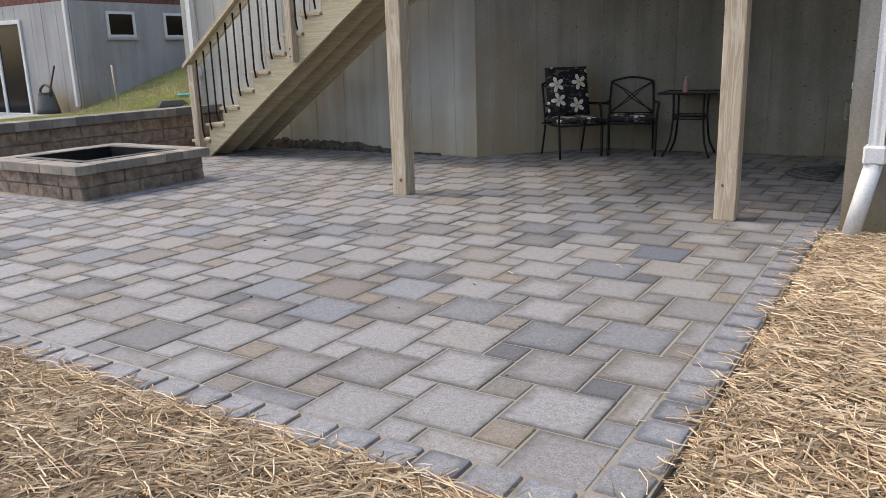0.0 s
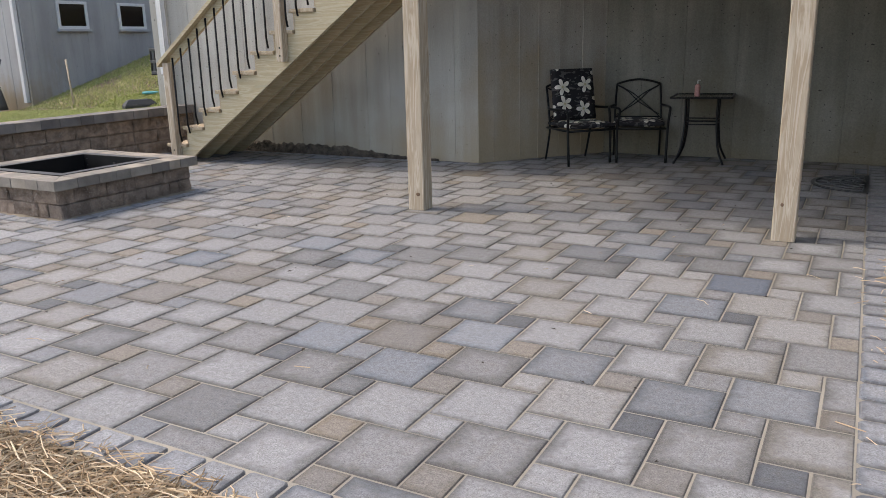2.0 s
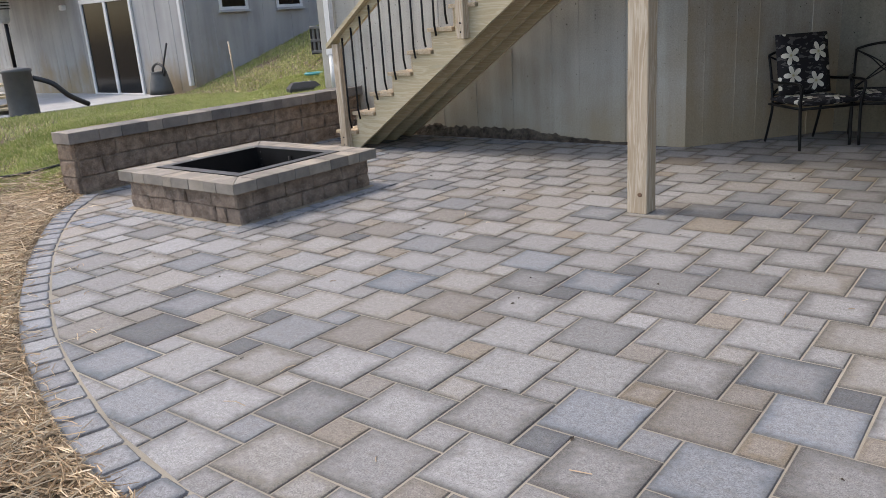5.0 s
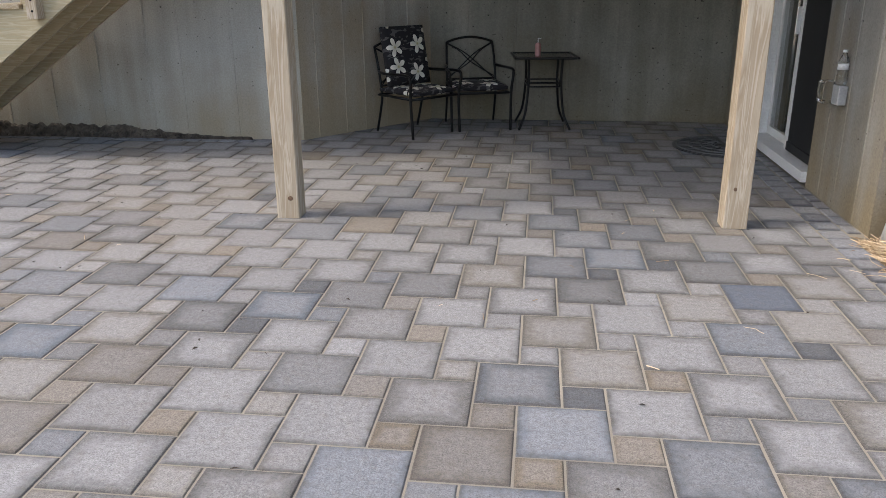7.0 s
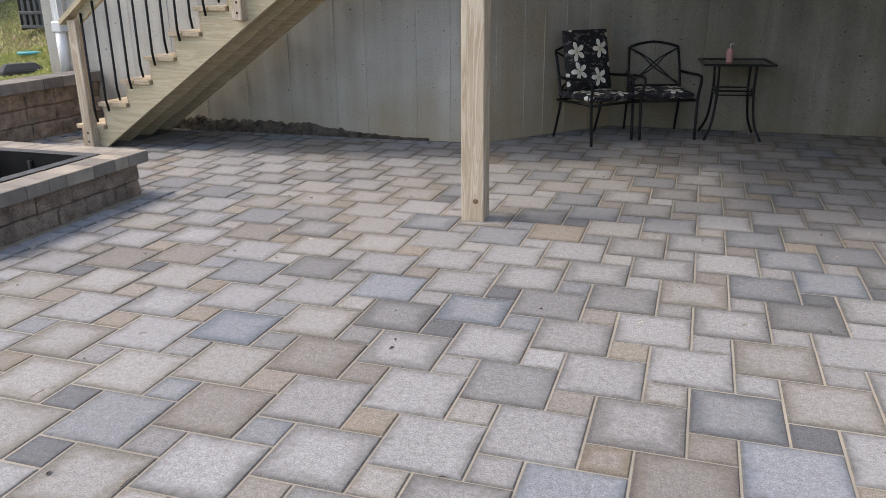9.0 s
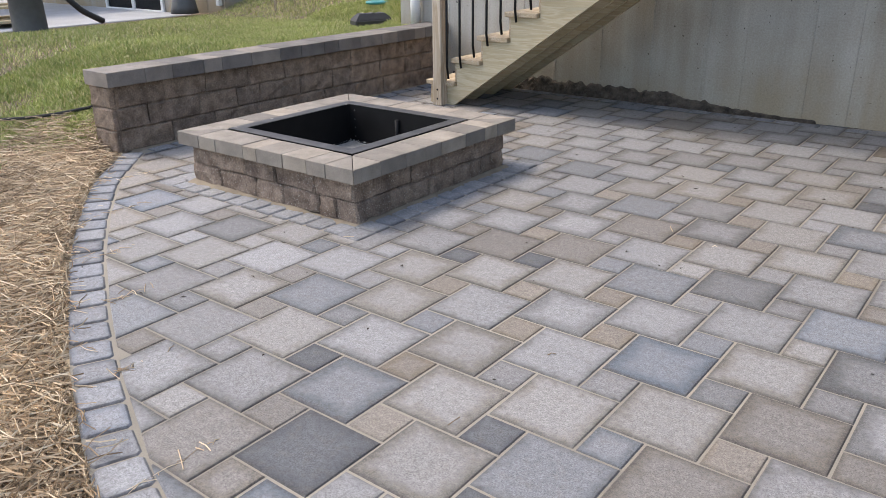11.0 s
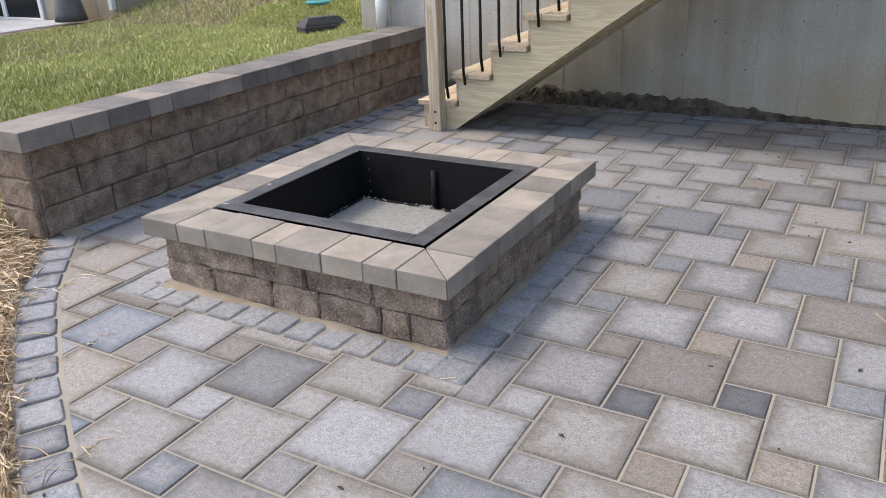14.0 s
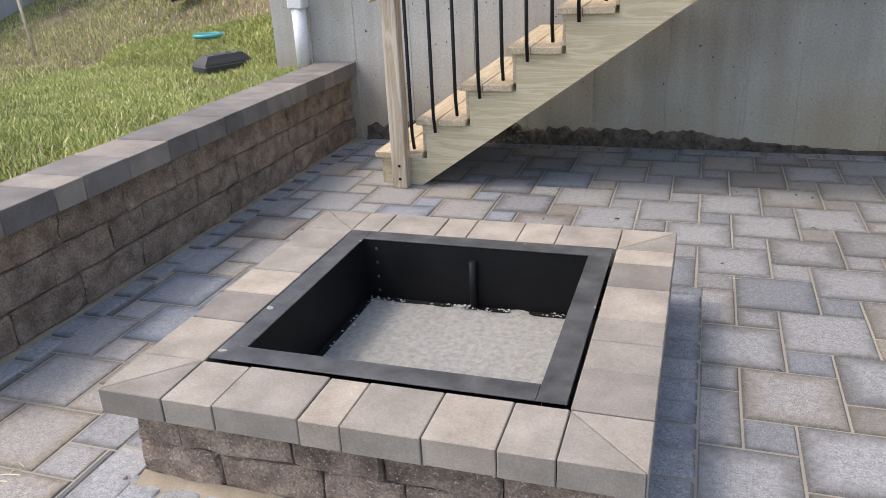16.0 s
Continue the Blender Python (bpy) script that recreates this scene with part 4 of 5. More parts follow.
bucket(-16.0, 9.95, 0.17)
stake = thing("wooden_stake", -13.05, 9.5, ground_z(-13.05, 9.5), 0, "thin weathered wooden stake in the grass", "stake")
part("shaft", tube(bmesh.new(), [(0.03, 0, -0.05), (-0.10, 0.05, 0.78)], 0.018, 6), M_POST, stake)
HX, HY = -15.9, 7.15
hz = ground_z(HX, HY)
heater = thing("patio_heater", HX, HY, hz, 0, "tall patio heater with dark drum base and pale hood", "heater")
part("drum", lathe(bmesh.new(), [(0.25, 0), (0.245, 0.05), (0.23, 0.74), (0.245, 0.75), (0.245, 0.80), (0.2, 0.815), (0.05, 0.83)], 24), M_GREYPLASTIC, heater, "dark grey drum base")
part("pole", tube(bmesh.new(), [(0, 0, 0.82), (0, 0, 1.62)], 0.032, 12), M_BLACK, heater)
part("burner", lathe(bmesh.new(), [(0.05, 1.55), (0.085, 1.60), (0.085, 1.74), (0.10, 1.75), (0.10, 1.93), (0.06, 1.95)], 18), M_GREYBOX, heater, "grey metal burner")
for zz in (1.78, 1.83, 1.88):
    part("louvre", lathe(bmesh.new(), [(0.115, zz), (0.118, zz + 0.012), (0.10, zz + 0.02)], 18), M_BLACK, heater)
part("hood", lathe(bmesh.new(), [(0.42, 1.97), (0.425, 1.975), (0.30, 2.03), (0.1, 2.07), (0.02, 2.075)], 28), M_VINYL, heater, "pale round reflector hood")
pipe = thing("drain_pipe", -15.75, 7.5, ground_z(-15.75, 7.5), 0, "black corrugated drain pipe curving to the slab", "pipe")
bm = bmesh.new()
pp = curve_pts([(-0.15, -0.1, 0.62), (0.0, 0.15, 0.5), (0.05, 0.4, 0.25), (0.0, 0.75, 0.06)], 14)
tube(bm, pp, [0.05 if k % 2 else 0.042 for k in range(len(pp))], 10)
part("tube", bm, M_PLASTIC, pipe)
steps_t = thing("timber_steps", -16.9, 7.05, ground_z(-16.9, 7.05), 0, "new pine deck steps beside the neighbouring patio", "steps")
for k in range(3):
    part("tread", boxed(-0.9, -0.2 + k * 0.0, 0.12 + k * 0.2, 0.15 - k * 0.28, 0.75, 0.16 + k * 0.2, 0.006), M_WOOD_X, steps_t)
    part("riser", boxed(-0.9, -0.18, -0.02 + k * 0.2, 0.12 - k * 0.28, -0.15, 0.12 + k * 0.2, 0.004), M_WOOD_X, steps_t)
part("rail_post", boxed(-0.02, -0.26, 0.0, 0.08, -0.19, 1.15, 0.006), M_POST, steps_t)
part("rail_post", boxed(-0.72, -0.26, 0.0, -0.62, -0.19, 1.75, 0.006), M_POST, steps_t)
part("rail", prism(bmesh.new(), [(0.10, 0, 1.08), (0.10, 0, 1.18), (-0.80, 0, 1.82), (-0.80, 0, 1.72)], (0, -0.29, 0), (0, 0.13, 0)), M_WOOD_X, steps_t)
ndeck = thing("neighbour_deck", -19.4, 8.9, 2.32, 0, "edge of the neighbouring pine deck overhead", "deck")
part("rim_board", boxed(-4.0, -1.6, 0.0, 0.0, -1.56, 0.24, 0.004), M_WOOD_X, ndeck)
part("side_rim", boxed(0.0, -1.6, 0.0, 0.04, 1.38, 0.24, 0.004), M_WOOD_Y, ndeck)
part("floor_boards", boxed(-4.0, -1.56, 0.2, 0.0, 1.38, 0.235), M_WOOD_X, ndeck)
part("deck_post", boxed(-0.14, -1.55, -2.20, 0.0, -1.41, 0.0, 0.005), M_POST, ndeck)


def bait_box(x, y, rz):
    b = thing("black_utility_box", x, y, ground_z(x, y) + 0.0, rz, "low black plastic box with sloping ribbed sides on the grass", "box")
    bm = boxed(-0.22, -0.11, 0.0, 0.22, 0.11, 0.09, 0.015)
    part("base", bm, M_PLASTIC, b)
    bm = bmesh.new()
    prism(bm, [(-0.21, -0.10, 0), (0.21, -0.10, 0), (0.21, 0.10, 0), (-0.21, 0.10, 0)], (0, 0, 0.091), (0, 0, 0.06))
    for v in bm.verts:
        if v.co.z > 0.12:
            v.co.x *= 0.72
            v.co.y *= 0.5
    part("lid", bm, M_PLASTIC, b)
    for k in (-0.1, 0, 0.1):
        part("rib", boxed(k - 0.012, -0.056, 0.145, k + 0.012, 0.056, 0.158, 0.004), M_GREYPLASTIC, b)


bait_box(-9.72, 8.05, 62)
crate = thing("wire_basket", -11.2, 10.15, ground_z(-11.2, 10.15), 15, "dark grey slatted plastic basket on the grass", "basket")
for k in range(7):
    part("slat", boxed(-0.27 + k * 0.085, -0.2, 0.02, -0.225 + k * 0.085, -0.185, 0.42, 0.004), M_GREYPLASTIC, crate)
    part("slat", boxed(-0.27 + k * 0.085, 0.185, 0.02, -0.225 + k * 0.085, 0.2, 0.42, 0.004), M_GREYPLASTIC, crate)
for z in (0.02, 0.2, 0.4):
    for yy in (-0.215, 0.201):
        part("band", boxed(-0.30, yy, z, 0.33, yy + 0.014, z + 0.045, 0.004), M_GREYPLASTIC, crate)
for xx in (-0.31, 0.331):
    part("end_panel", boxed(xx, -0.2, 0.0, xx + 0.014, 0.2, 0.45, 0.004), M_PLASTIC, crate)
teal = thing("hose_nozzle", -10.35, 8.85, ground_z(-10.35, 8.85) + 0.02, 30, "teal plastic hose fitting lying in the grass", "hose fitting")
part("ring", tube(bmesh.new(), [(0.13 * math.cos(t), 0.09 * math.sin(t), 0.025) for t in np.linspace(0, 6.2, 20)], 0.02), M_TEAL, teal)
M_HOSE = plain("hose_rubber", (0.012, 0.012, 0.013), 0.85)
hose = thing("garden_hose", -9.9, 4.3, 0, 0, "black garden hose with a yellow end lying on the grass", "hose")
hp = [(-12.5, 2.6), (-11.3, 3.4), (-10.4, 3.95), (-9.7, 4.35), (-9.25, 4.75)]
hpts = [(p.x + 9.9, p.y - 4.3, ground_z(p.x, p.y) + 0.038) for p in curve_pts([(a, b, 0) for a, b in hp], 8)]
part("tube", tube(bmesh.new(), hpts, 0.014, 8), M_HOSE, hose)
part("end_fitting", tube(bmesh.new(), [hpts[-1], (hpts[-1][0] + 0.07, hpts[-1][1] + 0.05, hpts[-1][2])], 0.02, 10), M_YELLOW, hose, "yellow end")

# ---------------------------------------------------------------- patio paving
PA = 0.31
PB = PA / 2
GX, GY = -2.336, 3.074
EDGE_R, EDGE_N, BW = -0.515, 1.715, 0.155
CURVE = [(-3.60, EDGE_N), (-4.24, 1.80), (-4.75, 1.945), (-5.30, 2.125), (-5.90, 2.385), (-6.45, 2.665), (-6.95, 2.94), (-7.50, 3.29), (-8.05, 3.69), (-8.56, 4.19)]
OUT = [(p.x, p.y) for p in curve_pts([(x, y, 0) for x, y in [(EDGE_R, EDGE_N), (-2.0, EDGE_N)] + CURVE], 6)]
patio = tagged(obj("patio", boxed(-8.75, 1.0, -0.2, 0.1, 1.001, -0.19), M_SAND), "patio of grey and tan concrete pavers in a hopscotch pattern", "patio", kind="structure")


def clip(poly, nx, ny, c):
    """The part of a polygon where nx * x + ny * y <= c."""
    out = []
    for i, p in enumerate(poly):
        q = poly[(i + 1) % len(poly)]
        a, b = nx * p[0] + ny * p[1] - c, nx * q[0] + ny * q[1] - c
        if a <= 0:
            out.append(p)
        if (a < 0 < b) or (b < 0 < a):
            t = a / (a - b)
            out.append((p[0] + (q[0] - p[0]) * t, p[1] + (q[1] - p[1]) * t))
    return out


def area(poly):
    return 0.5 * sum(p[0] * q[1] - q[0] * p[1] for p, q in zip(poly, poly[1:] + poly[:1])) if len(poly) > 2 else 0


def inner_planes():
    """Half planes that bound the field of pavers inside the border."""
    planes = [(1, 0, EDGE_R - BW - 0.004), (0, -1, -(EDGE_N + BW + 0.004)), (0, 1, BACK_Y + 0.05), (-1, 0, 8.42)]
    pts = [(-3.7, EDGE_N)] + CURVE[1:]
    for (ax, ay), (bx, by) in zip(pts, pts[1:]):
        dx, dy = bx - ax, by - ay
        L = math.hypot(dx, dy)
        nx, ny = dy / L, -dx / L
        if nx * (-4 - ax) + ny * (6 - ay) > 0:
            nx, ny = -nx, -ny
        planes.append((nx, ny, nx * ax + ny * ay - BW - 0.004))
    return planes


PLANES = inner_planes()
PITB = (PX0 - 0.115, PY0 - 0.115, PX1 + 0.115, PY1 + 0.115)


def paver_mesh(bm, poly, cx, cy, half, ox, oy, dz, uvl, bev=0.004, top=0.0):
    """Adds one paver to bm: vertical sides, a chamfered rim and a flat top."""
    n = len(poly)
    mx, my = sum(p[0] for p in poly) / n, sum(p[1] for p in poly) / n

    def ring(inset, z):
        vs = []
        for i in range(n):
            p0, p, p1 = poly[i - 1], poly[i], poly[(i + 1) % n]
            e0, e1 = Vector((p[0] - p0[0], p[1] - p0[1])), Vector((p1[0] - p[0], p1[1] - p[1]))
            if e0.length < 1e-6 or e1.length < 1e-6:
                vs.append((p[0] + (mx - p[0]) * 0.03, p[1] + (my - p[1]) * 0.03, z))
                continue
            e0.normalize(), e1.normalize()
            n0, n1 = Vector((-e0.y, e0.x)), Vector((-e1.y, e1.x))
            k = 1 + n0.dot(n1)
            m = (n0 + n1) / max(k, 0.35)
            vs.append((p[0] + m.x * inset, p[1] + m.y * inset, z))
        return [bm.verts.new((x - ox, y - oy, zz + dz)) for x, y, zz in vs]
    a, b, c = ring(0.0, top - 0.05), ring(0.0, top - bev), ring(bev * 1.1, top)
    fs = [bm.faces.new(c)]
    for lo, hi in ((a, b), (b, c)):
        for i in range(n):
            fs.append(bm.faces.new((lo[i], lo[(i + 1) % n], hi[(i + 1) % n], hi[i])))
    for f in fs:
        for l in f.loops:
            l[uvl].uv = ((l.vert.co.x + ox - cx) / half, (l.vert.co.y + oy - cy) / half)


def tidy(poly):
    out = []
    for p in poly:
        if not out or math.hypot(p[0] - out[-1][0], p[1] - out[-1][1]) > 0.004:
            out.append(p)
    if len(out) > 1 and math.hypot(out[0][0] - out[-1][0], out[0][1] - out[-1][1]) <= 0.004:
        out.pop()
    return out


def in_view(x, y):
    return math.hypot(x + 3.5, y - 4.2)


# colour and how chalky the middle is, of single pavers by their row and column
TONES = {"light": (0.245, 0.245, 0.245, 0.85), "tan": (0.265, 0.245, 0.215, 0.75), "mid": (0.205, 0.20, 0.195, 0.6), "dark": (0.165, 0.168, 0.17, 0.45), "brown": (0.215, 0.19, 0.16, 0.4),
         "slate": (0.165, 0.18, 0.20, 0.5), "blue": (0.165, 0.195, 0.235, 0.6), "dkblue": (0.075, 0.105, 0.155, 0.35), "orange": (0.265, 0.22, 0.165, 0.35), "charcoal": (0.10, 0.108, 0.12, 0.22)}
KNOWN = {
    ("large_paver", "blue"): "3,4 -5,4 0,0 -2,0 3,1 -2,4 -3,5 -1,-1 -8,1 -7,0",
    ("large_paver", "brown"): "-4,3 -1,0 -5,2 -7,7 -6,7",
    ("large_paver", "charcoal"): "-8,2",
    ("large_paver", "dark"): "-5,0 -3,4 4,-1 -2,2 -1,4 0,4 2,3 4,3 4,4 -3,4 -3,-2",
    ("large_paver", "dkblue"): "4,2",
    ("large_paver", "light"): "-3,2 -3,1 -3,3 -1,2 -2,3 0,3 1,3 -2,5 -1,5 3,0 2,-1 -4,-2 -2,-2 -3,-1 -6,-1 -6,0 -7,1 -5,1 -4,1 -4,0 3,3 -5,5 -4,5 0,2 -2,1 1,0 2,0 2,1 -6,4 -7,5 -6,5 -8,4 -10,6 -8,8 -7,8 -6,8 0,-2 -1,-2 1,-3 -2,-3",
    ("large_paver", "mid"): "0,-1 -2,-1 -4,-1 -3,0 -1,1 -4,2 -1,3 -11,5 -10,4 -9,3 -8,7 2,-3 0,-3 4,-1",
    ("large_paver", "slate"): "1,-1 -5,6 0,1 -6,2 -8,3 -9,5 2,-2 3,-2",
    ("large_paver", "tan"): "4,1 4,0 5,2 -5,-1 -6,1 1,2 1,1 1,4 3,2 -7,2 -7,3 -4,4 -5,3 -7,4 -7,6 -6,6 -10,5 -9,4 -8,5 1,-2 3,-1",
    ("small_paver", "charcoal"): "0,1 -7,3 -7,2 -9,4 -8,7 -7,7 -3,0 1,-2",
    ("small_paver", "light"): "2,2",
    ("small_paver", "orange"): "-2,1 -1,0 0,0 -8,3 -8,4 -6,5 -6,6 -7,6 -7,5 -7,8 -2,-2",
    ("small_paver", "slate"): "-8,5 -10,7",
}


def lay_pavers():
    rr = random.Random(8)
    GAP = 0.0038
    pieces = {"large_paver": [], "small_paver": []}
    for i in range(-34, 34):
        for j in range(-30, 40):
            x, y = GX + PB * (2 * i - j), GY + PB * (i + 2 * j)
            if not (-9.4 < x < 0.2 and 1.0 < y < 9.6):
                continue
            for kind, px, py, s in (("large_paver", x, y, PA), ("small_paver", x + PA, y, PB)):
                sq = [(px + GAP, py + GAP), (px + s - GAP, py + GAP), (px + s - GAP, py + s - GAP), (px + GAP, py + s - GAP)]
                whole = area(sq)
                poly = sq
                for pl in PLANES:
                    poly = clip(poly, *pl)
                    if len(poly) < 3:
                        break
                if len(poly) < 3 or area(poly) < 0.0025:
                    continue
                if py > WALL_Y + 0.02 and px + s < -4.6:
                    continue
                parts_ = [poly]
                x0, y0, x1, y1 = PITB
                xs, ys = [p[0] for p in poly], [p[1] for p in poly]
                if max(xs) > x0 and min(xs) < x1 and max(ys) > y0 and min(ys) < y1:
                    parts_ = [clip(poly, 1, 0, x0), clip(poly, -1, 0, -x1)]
                    midp = clip(clip(poly, -1, 0, -x0), 1, 0, x1)
                    if len(midp) > 2:
                        parts_ += [clip(midp, 0, 1, y0), clip(midp, 0, -1, -y1)]
                for q in parts_:
                    q = tidy(q)
                    if len(q) > 2 and area(q) > 0.0025:
                        pieces[kind].append((in_view(px, py), i, j, q, px + s / 2, py + s / 2, s / 2, abs(area(q) - whole) < 1e-5))
    shared = {}
    known = {(kind, *map(int, ij.split(','))): TONES[c] for (kind, c), spots in KNOWN.items() for ij in spots.split()}
    weights = {"large_paver": (9, 6, 5, 1.6, 1.4, 2.4, 0.1, 0.1), "small_paver": (3, 4, 6, 2, 3.5, 2.4, 3, 1.2)}
    for kind, lst in pieces.items():
        lst.sort(key=lambda r: r[0])
        rest = bmesh.new()
        rest_uv = rest.loops.layers.uv.new("local")
        for k, (dist, i, j, q, cx, cy, half, full) in enumerate(lst):
            dz = rr.uniform(-0.0008, 0.0018)
            if k < 300:
                names = ("light", "tan", "mid", "dark", "brown", "slate", "orange", "charcoal")
                tone = TONES[rr.choices(names, weights[kind])[0]]
                v = rr.uniform(0.88, 1.12)
                tone = known.get((kind, i, j), tone)
                tone = (*(min(1, c * v * 0.87) for c in tone[:3]), min(1, tone[3] * rr.uniform(0.8, 1.2)))
                if full and kind in shared:
                    me = shared[kind]
                else:
                    bm = bmesh.new()
                    uvl = bm.loops.layers.uv.new("local")
                    paver_mesh(bm, q, cx, cy, half, cx, cy, 0, uvl)
                    me = bpy.data.meshes.new(kind)
                    bm.to_mesh(me)
                    bm.free()
                    me.materials.append(M_PAVER)
                    if full:
                        shared[kind] = me
                ob = new(kind, me)
                ob.parent = patio
                ob.location = (cx, cy, dz)
                ob.rotation_euler = (rr.gauss(0, 0.003), rr.gauss(0, 0.003), rr.gauss(0, 0.002))
                ob.color = tone
            else:
                paver_mesh(rest, q, cx, cy, half, 0, 0, dz, rest_uv)
        if len(lst) > 300:
            o = obj("far_pavers", rest, M_PAVER_FAR, patio, "more grey and tan pavers")
            tagged(o, kind="stuff")
        else:
            rest.free()


def border_row(pts, width, length, name, inward, seed, tones):
    """Tumbled border stones along a chain of points; they lie on the side that inward names."""
    rr = random.Random(seed)
    line = [Vector((x, y)) for x, y in pts]
    seg = [(b - a).length for a, b in zip(line, line[1:])]
    total = sum(seg)

    def at(s):
        for a, b, L in zip(line, line[1:], seg):
            if s <= L:
                return a + (b - a) * (s / L)
            s -= L
        return line[-1]
    n = max(1, round(total / length))
    step = total / n
    for k in range(n):
        a, b = at(k * step), at((k + 1) * step)
        d = (b - a).normalized()
        nv = Vector((-d.y, d.x)) * inward
        c = (a + b) / 2 + nv * (width / 2 + rr.uniform(-0.003, 0.003))
        w, h = (b - a).length / 2 - 0.005, width / 2 - 0.004
        r = min(w, h) * 0.2
        quad = []
        for sx, sy in ((1, 1), (-1, 1), (-1, -1), (1, -1)):
            for a0, a1 in (((r, 0), (0, r)) if sx * sy < 0 else ((0, r), (r, 0))):
                quad.append((sx * (w - a0), sy * (h - a1)))
        bm = bmesh.new()
        uvl = bm.loops.layers.uv.new("local")
        if area(quad) < 0:
            quad = quad[::-1]
        paver_mesh(bm, quad, 0, 0, max(w, h), 0, 0, 0, uvl, 0.007, 0.004)
        me = bpy.data.meshes.new(name)
        bm.to_mesh(me)
        bm.free()
        me.materials.append(M_PAVER)
        ob = new(name, me)
        ob.parent = patio
        ob.location = (c.x, c.y, rr.uniform(-0.002, 0.0015))
        ob.rotation_euler = (rr.gauss(0, 0.004), rr.gauss(0, 0.004), math.atan2(d.y, d.x) + rr.gauss(0, 0.012))
        t, v = rr.choice(tones), rr.uniform(0.8, 1.15)
        ob.color = (*(x * v for x in t), 0.75)


def joint_bed():
    poly = [(EDGE_R, EDGE_N), (EDGE_R, FRONT_Y), (RIGHT_X + 0.05, FRONT_Y), (RIGHT_X + 0.05, BACK_Y + 0.05), (-3.5, BACK_Y + 0.05), (-4.6, WALL_Y + 0.05), (-8.62, WALL_Y + 0.05), (-8.62, 4.2)]
    poly += OUT[::-1]
    bm = bmesh.new()
    prism(bm, [(x, y, 0) for x, y in poly], (0, 0, -0.06), (0, 0, 0.0565))
    o = part("joint_sand", bm, M_SAND, patio, "pale joint sand")


joint_bed()
GREYS = [(0.175, 0.195, 0.23), (0.22, 0.235, 0.26), (0.12, 0.13, 0.15), (0.245, 0.255, 0.27), (0.15, 0.165, 0.19)]
border_row(OUT, BW, 0.165, "border_stone", -1, 61, GREYS)
border_row([(EDGE_R, EDGE_N + BW + 0.01), (EDGE_R, BACK_Y - 0.1)], BW, 0.165, "border_stone", 1, 62, GREYS)
border_row([(RIGHT_X - 0.01, FRONT_Y + 0.05), (RIGHT_X - 0.01, BACK_Y - 0.1)], 0.085, 0.17, "border_stone", 1, 66, GREYS)
border_row([(-4.5, WALL_Y - 0.05), (-8.4, WALL_Y - 0.05)], 0.105, 0.17, "border_stone", 1, 63, GREYS)
border_row([(-8.53, RW_Y1 - 0.15), (-8.53, 4.35)], 0.11, 0.19, "border_stone", 1, 64, [(0.12, 0.13, 0.155), (0.17, 0.18, 0.20), (0.22, 0.225, 0.23)])
q = PITB
ring = [(q[0], q[1]), (q[2], q[1]), (q[2], q[3]), (q[0], q[3]), (q[0], q[1])]
for a, b in zip(ring, ring[1:]):
    border_row([a, b], 0.16, 0.135, "border_stone", 1, 65 + int(a[0] * 3 + a[1]), [(0.22, 0.235, 0.26), (0.12, 0.13, 0.15), (0.27, 0.275, 0.28)])
lay_pavers()

# ---------------------------------------------------------------- straw and grass
def outside_patio(x, y):
    if x > EDGE_R + 0.02:
        return y < FRONT_Y - 0.05
    if x > -8.62:
        if x > -3.6:
            return y < EDGE_N
        for (ax, ay), (bx, by) in zip(CURVE, CURVE[1:]):
            if bx <= x <= ax:
                return y < ay + (by - ay) * (x - ax) / (bx - ax)
        return y < 4.1
    return True


def blades(name, spots, make, material, label, cat):
    verts, faces = [], []
    for x, y in spots:
        make(x, y, verts, faces)
    me = bpy.data.meshes.new(name)
    me.from_pydata(verts, [], faces)
    me.materials.append(material)
    return tagged(new(name, me), label, cat, kind="stuff")


RS = random.Random(77)


def straw_blade(x, y, V, F):
    L = RS.uniform(0.05, 0.24) * RS.choice((0.6, 1, 1))
    t = RS.uniform(0, math.pi * 2)
    w = RS.uniform(0.0013, 0.0028)
    out = outside_patio(x, y)
    ex, ey = math.cos(t) * L * 0.5, math.sin(t) * L * 0.5
    near = out and not (outside_patio(x + ex, y + ey) and outside_patio(x - ex, y - ey))
    h = 0.004 + 0.055 * RS.random() ** 1.3
    if near:
        h, L = h * 0.35, L * 0.6
    if not out:
        h, L, w = 0.004, L * 0.45, w * 0.7
    tilt = RS.gauss(0, 0.05 if near else 0.13) if out else 0.0
    bend = RS.gauss(0, 0.25)
    base = len(V)
    z0 = (ground_z(x, y) if outside_patio(x, y) else 0.002) + h
    for k in range(3):
        s = (k / 2 - 0.5) * L
        a = t + bend * (k - 1) * 0.5
        cx, cy, cz = x + math.cos(a) * s, y + math.sin(a) * s, z0 + tilt * s - abs(bend) * 0.02 * (k - 1) ** 2
        nx, ny = -math.sin(a) * w, math.cos(a) * w
        V += [(cx + nx, cy + ny, cz), (cx, cy, cz + w * 1.4), (cx - nx, cy - ny, cz)]
    for k in range(2):
        b = base + k * 3
        F += [(b, b + 3, b + 4, b + 1), (b + 1, b + 4, b + 5, b + 2)]


def scatter(n, x0, y0, x1, y1, ok):
    out = []
    while len(out) < n:
        x, y = RS.uniform(x0, x1), RS.uniform(y0, y1)
        if ok(x, y):
            out.append((x, y))
    return out


def patchy(x, y):
    return noise.noise(Vector((x * 2.3, y * 2.3, 5))) + 0.55 > RS.random() * 0.6


